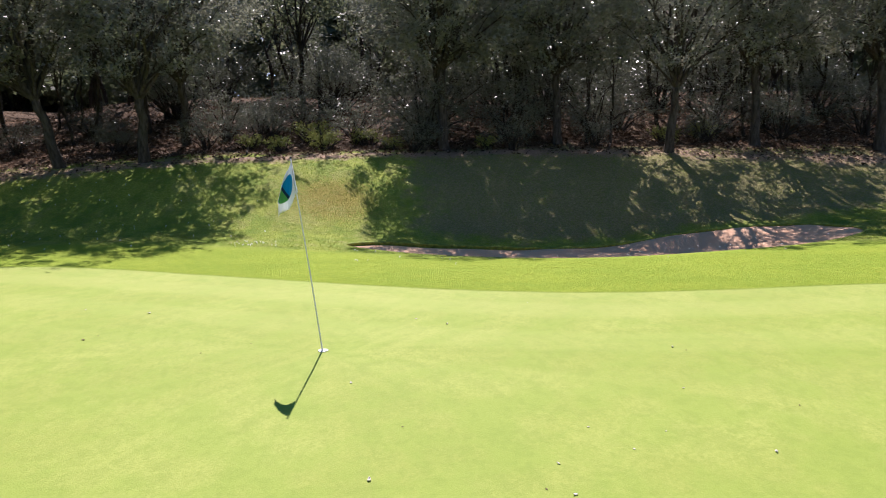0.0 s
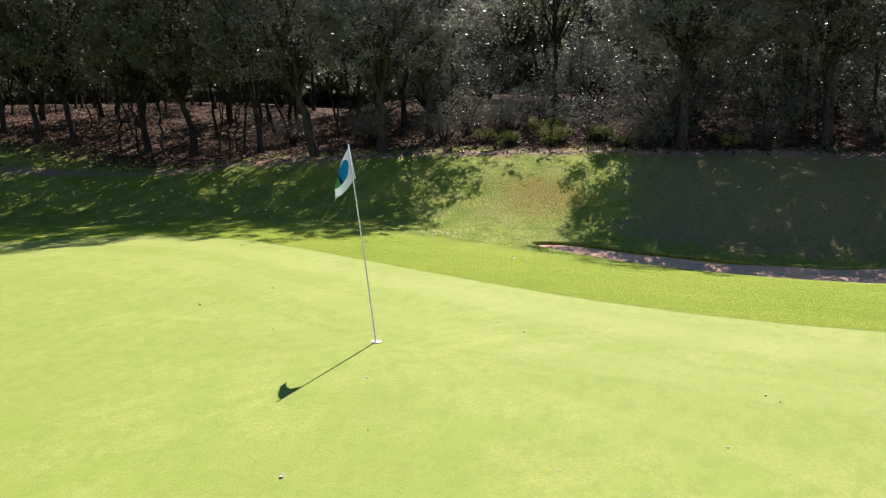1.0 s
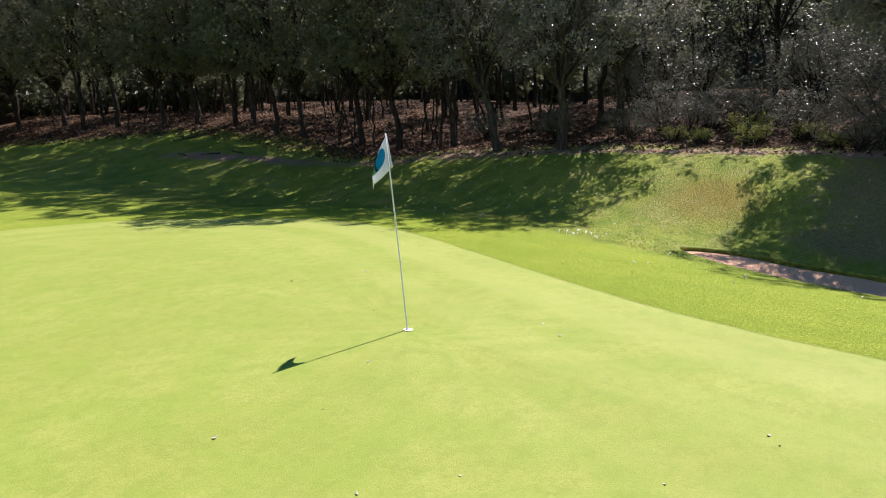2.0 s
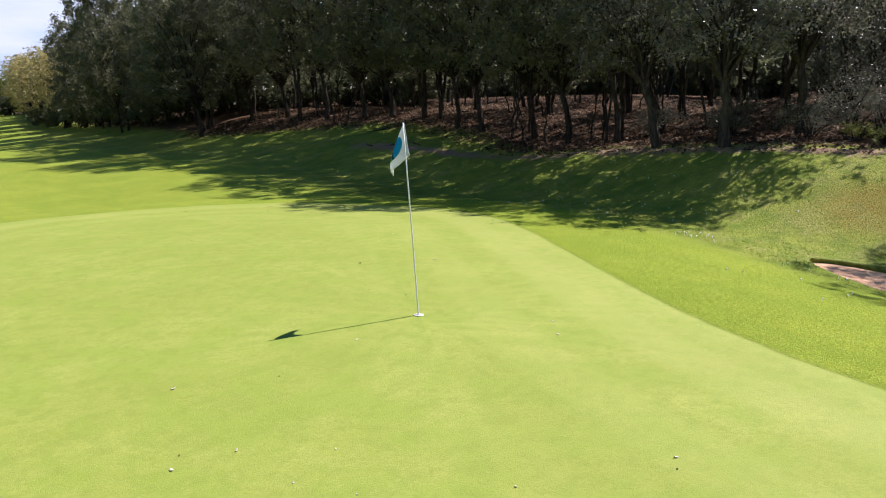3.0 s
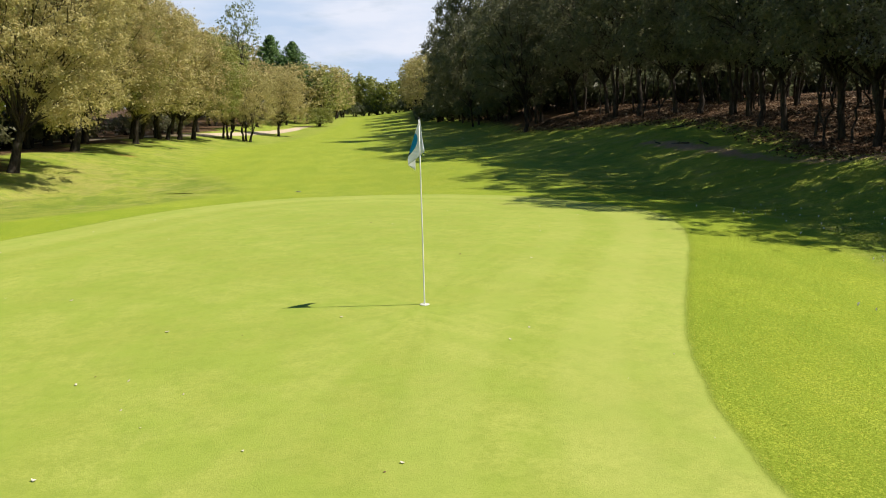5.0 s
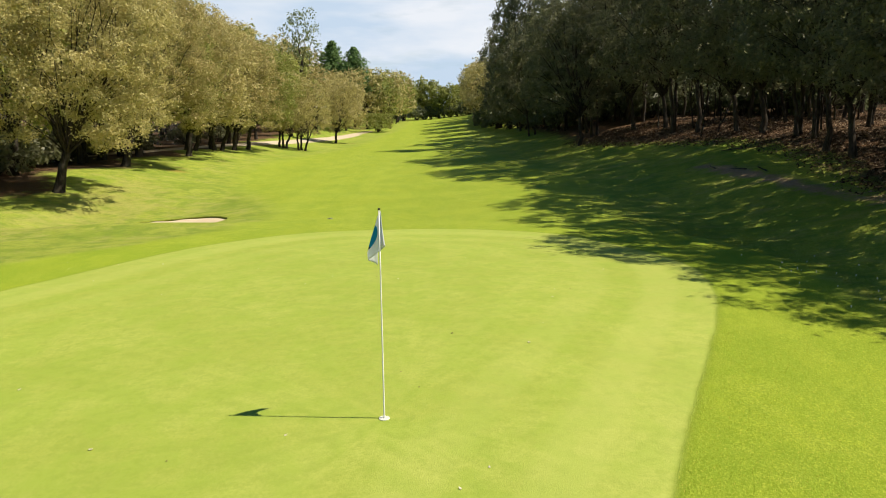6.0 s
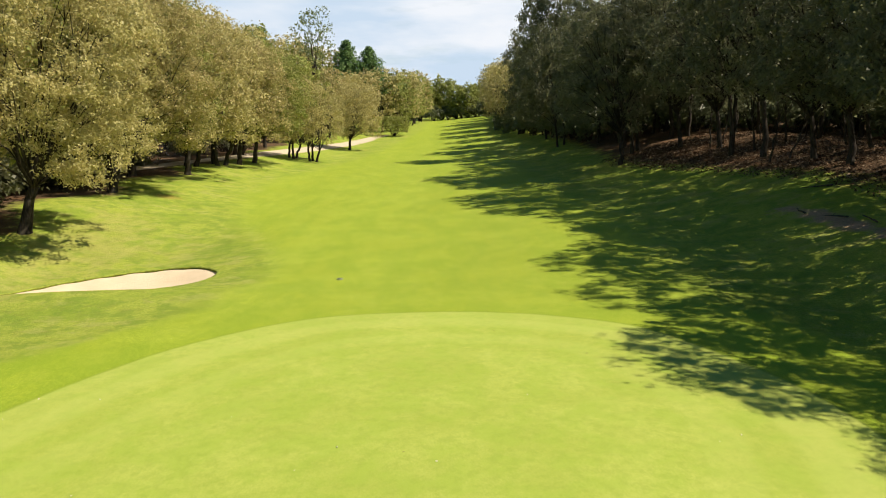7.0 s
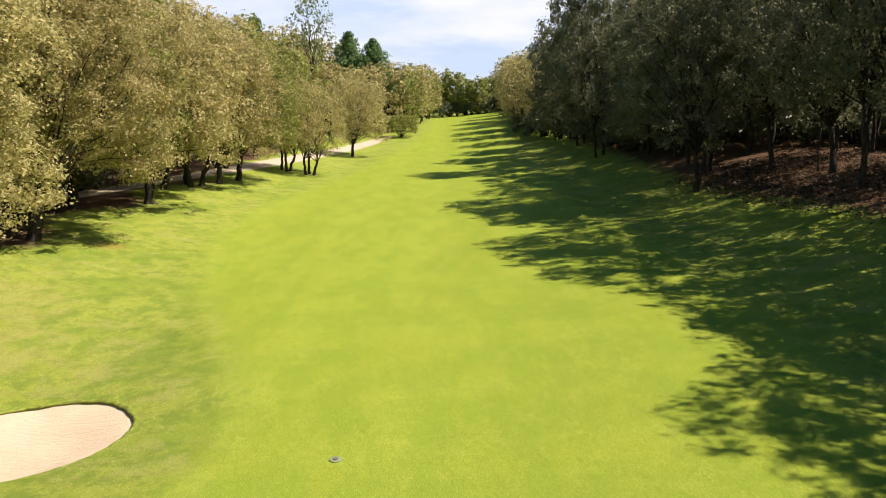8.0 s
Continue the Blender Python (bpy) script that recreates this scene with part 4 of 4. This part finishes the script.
def flag_cloth():
    s = Surface("printed flag cloth", 0.7, 0.2)
    uv = s.nodes.new("ShaderNodeTexCoord").outputs["UV"]
    split = s.nodes.new("ShaderNodeSeparateXYZ")
    s.links.new(uv, split.inputs[0])
    u, v = split.outputs[0], split.outputs[1]
    away = s.sum("SQRT", s.sum("ADD", s.sum("POWER", s.sum("MULTIPLY", s.sum("SUBTRACT", u, 0.72), 1.15), 2.0), s.sum("POWER", s.sum("SUBTRACT", v, 0.50), 2.0)), 0.0)
    disc = s.span(away, 0.29, 0.30, 1.0, 0.0)
    slant = s.sum("ADD", v, s.sum("MULTIPLY", s.sum("SUBTRACT", u, 0.72), -1.4))
    tint = s.mix(s.span(slant, 0.36, 0.37), (0.16, 0.42, 0.16), (0.02, 0.32, 0.55))
    band = s.sum("MULTIPLY", s.span(slant, 0.36, 0.37), s.span(slant, 0.44, 0.45, 1.0, 0.0))
    tint = s.mix(band, tint, (0.02, 0.06, 0.12))
    tint = s.mix(disc, (0.76, 0.79, 0.84), tint)
    s.colour(tint)
    glow = s.nodes.new("ShaderNodeBsdfTranslucent")
    s.links.new(tint, glow.inputs["Color"])
    both = s.nodes.new("ShaderNodeMixShader")
    both.inputs[0].default_value = 0.55
    s.links.new(s.body.outputs[0], both.inputs[1])
    s.links.new(glow.outputs[0], both.inputs[2])
    s.links.new(both.outputs[0], s.nodes["Material Output"].inputs["Surface"])
    return s.material


def build_flag():
    foot, top = Vector((0, 0, float(land(0, 0)))), Vector((-0.037, 0.238, 2.116))
    stick = tagged(new("flagstick"), "white leaning flagstick with a limp white flag", "golf flag")
    verts, faces = [], []
    tube(verts, faces, [foot - Vector((0, 0, 0.08)), foot.lerp(top, 0.35), foot.lerp(top, 0.7), top], [0.009, 0.0085, 0.0075, 0.0065], 10)
    part("pole", mesh_of("pole", verts, faces, WHITE, True), None, stick)
    bm = bmesh.new()
    bmesh.ops.create_uvsphere(bm, u_segments=10, v_segments=8, radius=0.013)
    bmesh.ops.translate(bm, verts=bm.verts, vec=top + Vector((0, 0, 0.008)))
    part("knob", bm, BLACK, stick, "black end cap")
    down = (foot - top).normalized()
    # the cloth is held along the top of the pole and hangs limp in folds: plan offset, upper and lower edge at even steps to the fly
    plan = np.array([(0, 0), (0.040, -0.012), (0.048, 0.01), (0.0, 0.02), (-0.06, 0.04), (-0.118, 0.07), (-0.108, 0.12), (-0.065, 0.165), (-0.035, 0.18)])
    upper = np.array([0.012, 0.014, 0.018, 0.026, 0.04, 0.06, 0.09, 0.14, 0.20])
    lower = np.array([0.372, 0.365, 0.372, 0.41, 0.47, 0.52, 0.545, 0.575, 0.605])
    along = np.linspace(0, 1, len(plan))
    n, m = 21, 33
    points, faces = [], []
    for i in range(n):
        u = i / (n - 1)
        for j in range(m):
            v = j / (m - 1)
            drop = np.interp(v, along, upper) * (1 - u) + np.interp(v, along, lower) * u
            wide = min(1.12, 0.06 + drop / 0.42) + 0.05 * math.sin(7 * v + 5 * u)
            p = top + down * min(drop, 0.372) + Vector((np.interp(v, along, plan[:, 0]) * wide, np.interp(v, along, plan[:, 1]) * wide, -max(0.0, drop - 0.372)))
            points.append(p + Vector((0.009 * (1 - v), 0, 0.004 * math.sin(9 * v + 6 * u))))
    for i in range(n - 1):
        for j in range(m - 1):
            faces.append((i * m + j, i * m + j + 1, (i + 1) * m + j + 1, (i + 1) * m + j))
    cloth = mesh_of("flag", points, faces, flag_cloth(), True)
    layer = cloth.uv_layers.new(name="UVMap")
    for loop in cloth.loops:
        i, j = divmod(loop.vertex_index, m)
        layer.data[loop.index].uv = (j / (m - 1), 1 - i / (n - 1))
    flag = part("flag", cloth, None, stick, "limp white flag with a blue and green disc")
    solid = flag.modifiers.new("cloth", "SOLIDIFY")
    solid.thickness = 0.002
    # the cup in the ground
    cup = tagged(new("hole_cup"), "white plastic hole cup sunk in the green", "golf hole")
    verts, faces, sides = [], [], 24
    for r, z in ((0.056, 0.001), (0.057, 0.005), (0.054, 0.006), (0.052, -0.02)):
        verts += [(r * math.cos(2 * math.pi * a / sides), r * math.sin(2 * math.pi * a / sides), z) for a in range(sides)]
    faces = [(k * sides + a, k * sides + (a + 1) % sides, (k + 1) * sides + (a + 1) % sides, (k + 1) * sides + a) for k in range(3) for a in range(sides)]
    part("rim", mesh_of("rim", verts, faces, plain("weathered white plastic", (0.80, 0.80, 0.75), 0.5), True), None, cup)
    bm = bmesh.new()
    bmesh.ops.create_circle(bm, cap_ends=True, segments=sides, radius=0.053)
    bmesh.ops.translate(bm, verts=bm.verts, vec=(0, 0, 0.0055))
    part("shaft", bm, plain("cup inside", (0.55, 0.55, 0.50), 0.6), cup)
    cup.location = (0, 0, float(land(0, 0)))


build_flag()


def scatter_bits():
    """Fallen leaves and crumbs of turf on the green."""
    rng = np.random.default_rng(21)
    pale = plain("dry pale leaf", (0.62, 0.58, 0.46), 0.7, 0.2)
    brown = plain("dry brown leaf", (0.16, 0.09, 0.05), 0.8, 0.3)
    models = []
    for k, (material, label) in enumerate(((pale, "pale dry leaf lying on the green"), (pale, "curled pale leaf lying on the green"), (brown, "brown dry leaf lying on the green"))):
        long, wide = (0.024, 0.020, 0.021)[k], (0.014, 0.009, 0.012)[k]
        verts = []
        for s in np.linspace(-1, 1, 7):
            half = wide * math.sqrt(max(0, 1 - s * s)) * (1 - 0.25 * s) + 0.0008
            for side in (-1, 0, 1):
                verts.append((s * long, side * half, 0.006 + 0.010 * s * s + 0.008 * abs(side) * (0.5 + 0.5 * s)))
        faces = [(3 * i + j, 3 * i + j + 1, 3 * i + j + 4, 3 * i + j + 3) for i in range(6) for j in range(2)]
        leaf = tagged(new("fallen_leaf", mesh_of("fallen_leaf", verts, faces, material, True)), label, "leaf", "leaves on the green")
        thick = leaf.modifiers.new("thickness", "SOLIDIFY")
        thick.thickness = 0.003
        models.append(leaf)
    spots = [(-2.83, -3.63, 0), (0.79, 2.78, 2), (-2.79, -0.43, 0), (-3.2, -1.88, 0), (-0.95, -0.3, 0), (-0.48, -3.82, 0), (1.8, 2.3, 0), (0.71, -1.47, 1), (0.92, 2.66, 2), (-3.1, -1.7, 2), (-2.2, -2.3, 1), (-1.55, -3.45, 0), (-2.37, -2.92, 1), (-0.6, -3.92, 2), (1.65, -3.8, 1), (2.1, -2.1, 1)]
    while len(spots) < 64:
        x, y = rng.uniform(-8, 6), rng.uniform(-6.5, 13)
        if edge_distance([x], [y], APRON)[0][0] < -0.3:
            spots.append((x, y, int(rng.choice(3, p=(0.35, 0.35, 0.3)))))
    for n, (x, y, k) in enumerate(spots):
        leaf = models[k] if n < 2 and k in (0, 2) else copy_thing(models[k], Matrix())
        if n == 0 or n == 1:
            leaf = models[k]
        size = rng.uniform(0.7, 0.95) if n < 8 else rng.uniform(0.35, 0.8)
        leaf.matrix_basis = pose(x, y, float(land(x, y)) - 0.002, rng.normal(0, 6), rng.normal(0, 6), rng.uniform(0, 360)) @ Matrix.Diagonal((size, size, size, 1))
    models[1].matrix_basis = pose(-4.4, 1.3, float(land(-4.4, 1.3)) - 0.002, 0, 0, 40)


scatter_bits()


def build_sprinkler():
    """The grey cover of a sprinkler, flush with the fairway."""
    x, y = -2.96, 18.8
    cover = tagged(new("sprinkler_cover"), "small grey plastic sprinkler cover in the fairway", "sprinkler")
    grey = plain("grey plastic", (0.21, 0.24, 0.14), 0.8)
    bm = bmesh.new()
    bmesh.ops.create_cone(bm, cap_ends=True, segments=28, radius1=0.105, radius2=0.098, depth=0.03)
    part("ring", bm, grey, cover)
    bm = bmesh.new()
    bmesh.ops.create_cone(bm, cap_ends=True, segments=20, radius1=0.05, radius2=0.044, depth=0.02)
    bmesh.ops.translate(bm, verts=bm.verts, vec=(0, 0, 0.02))
    part("cap", bm, plain("dark grey plastic", (0.12, 0.14, 0.09), 0.8), cover)
    cover.location = (x, y, float(land(x, y)) + 0.006)


def drop_branches():
    """Dead sticks on the bare track and the wood floor."""
    rng = np.random.default_rng(23)
    for n, (x, y, long) in enumerate(((12.2, 20.6, 0.8), (12.7, 19.6, 0.8), (11.8, 22.0, 0.6), (13.4, 24.2, 1.0), (13.9, -8.2, 0.9), (14.3, 2.6, 1.1), (15.0, 12.2, 0.9))):
        a = rng.uniform(0, math.pi)
        end = np.array((math.cos(a), math.sin(a))) * long / 2
        verts, faces = [], []
        line = bent((x - end[0], y - end[1], 0), (x + end[0], y + end[1], 0), rng, 0.06, 6)
        line = [(p[0], p[1], float(land(p[0], p[1])) + 0.03 + 0.05 * abs(math.sin(3 * k))) for k, p in enumerate(line)]
        tube(verts, faces, line, [0.032, 0.03, 0.026, 0.022, 0.016, 0.006], 6)
        fork = np.array(line[3])
        tube(verts, faces, bent(fork, fork + (rng.normal(0, 0.2), rng.normal(0, 0.2), 0.1), rng, 0.1, 3), [0.016, 0.012, 0.004], 5)
        tagged(new("fallen_branch", mesh_of("fallen_branch", verts, faces, BARK_GREY, True)), "dead grey branch lying on the litter", "branch", "fallen branches")


def sow_daisies():
    """White flower heads in the rough beside the green."""
    rng = np.random.default_rng(24)
    verts, faces = [], []
    spots = [(7.35 + rng.normal(0, 0.16), 1.75 + rng.normal(0, 0.22)) for _ in range(24)] + [(rng.uniform(7.0, 12.5), rng.uniform(1, 9)) for _ in range(60)] + [(rng.uniform(4.5, 7), rng.uniform(-9, 0)) for _ in range(40)]
    for x, y in spots:
        z, r = float(land(x, y)) + 0.035, rng.uniform(0.009, 0.016)
        start = len(verts)
        verts += [(x + r * math.cos(k * math.pi / 3), y + r * math.sin(k * math.pi / 3), z + 0.004 * (k % 2)) for k in range(6)]
        verts += [(x, y, z - 0.035)]
        faces += [tuple(range(start, start + 6)), (start, start + 2, start + 6)]
    tagged(new("daisies", mesh_of("daisies", verts, faces, WHITE)), "tiny white daisies in the rough grass", "flowers", kind="stuff")


build_sprinkler()
drop_branches()
sow_daisies()
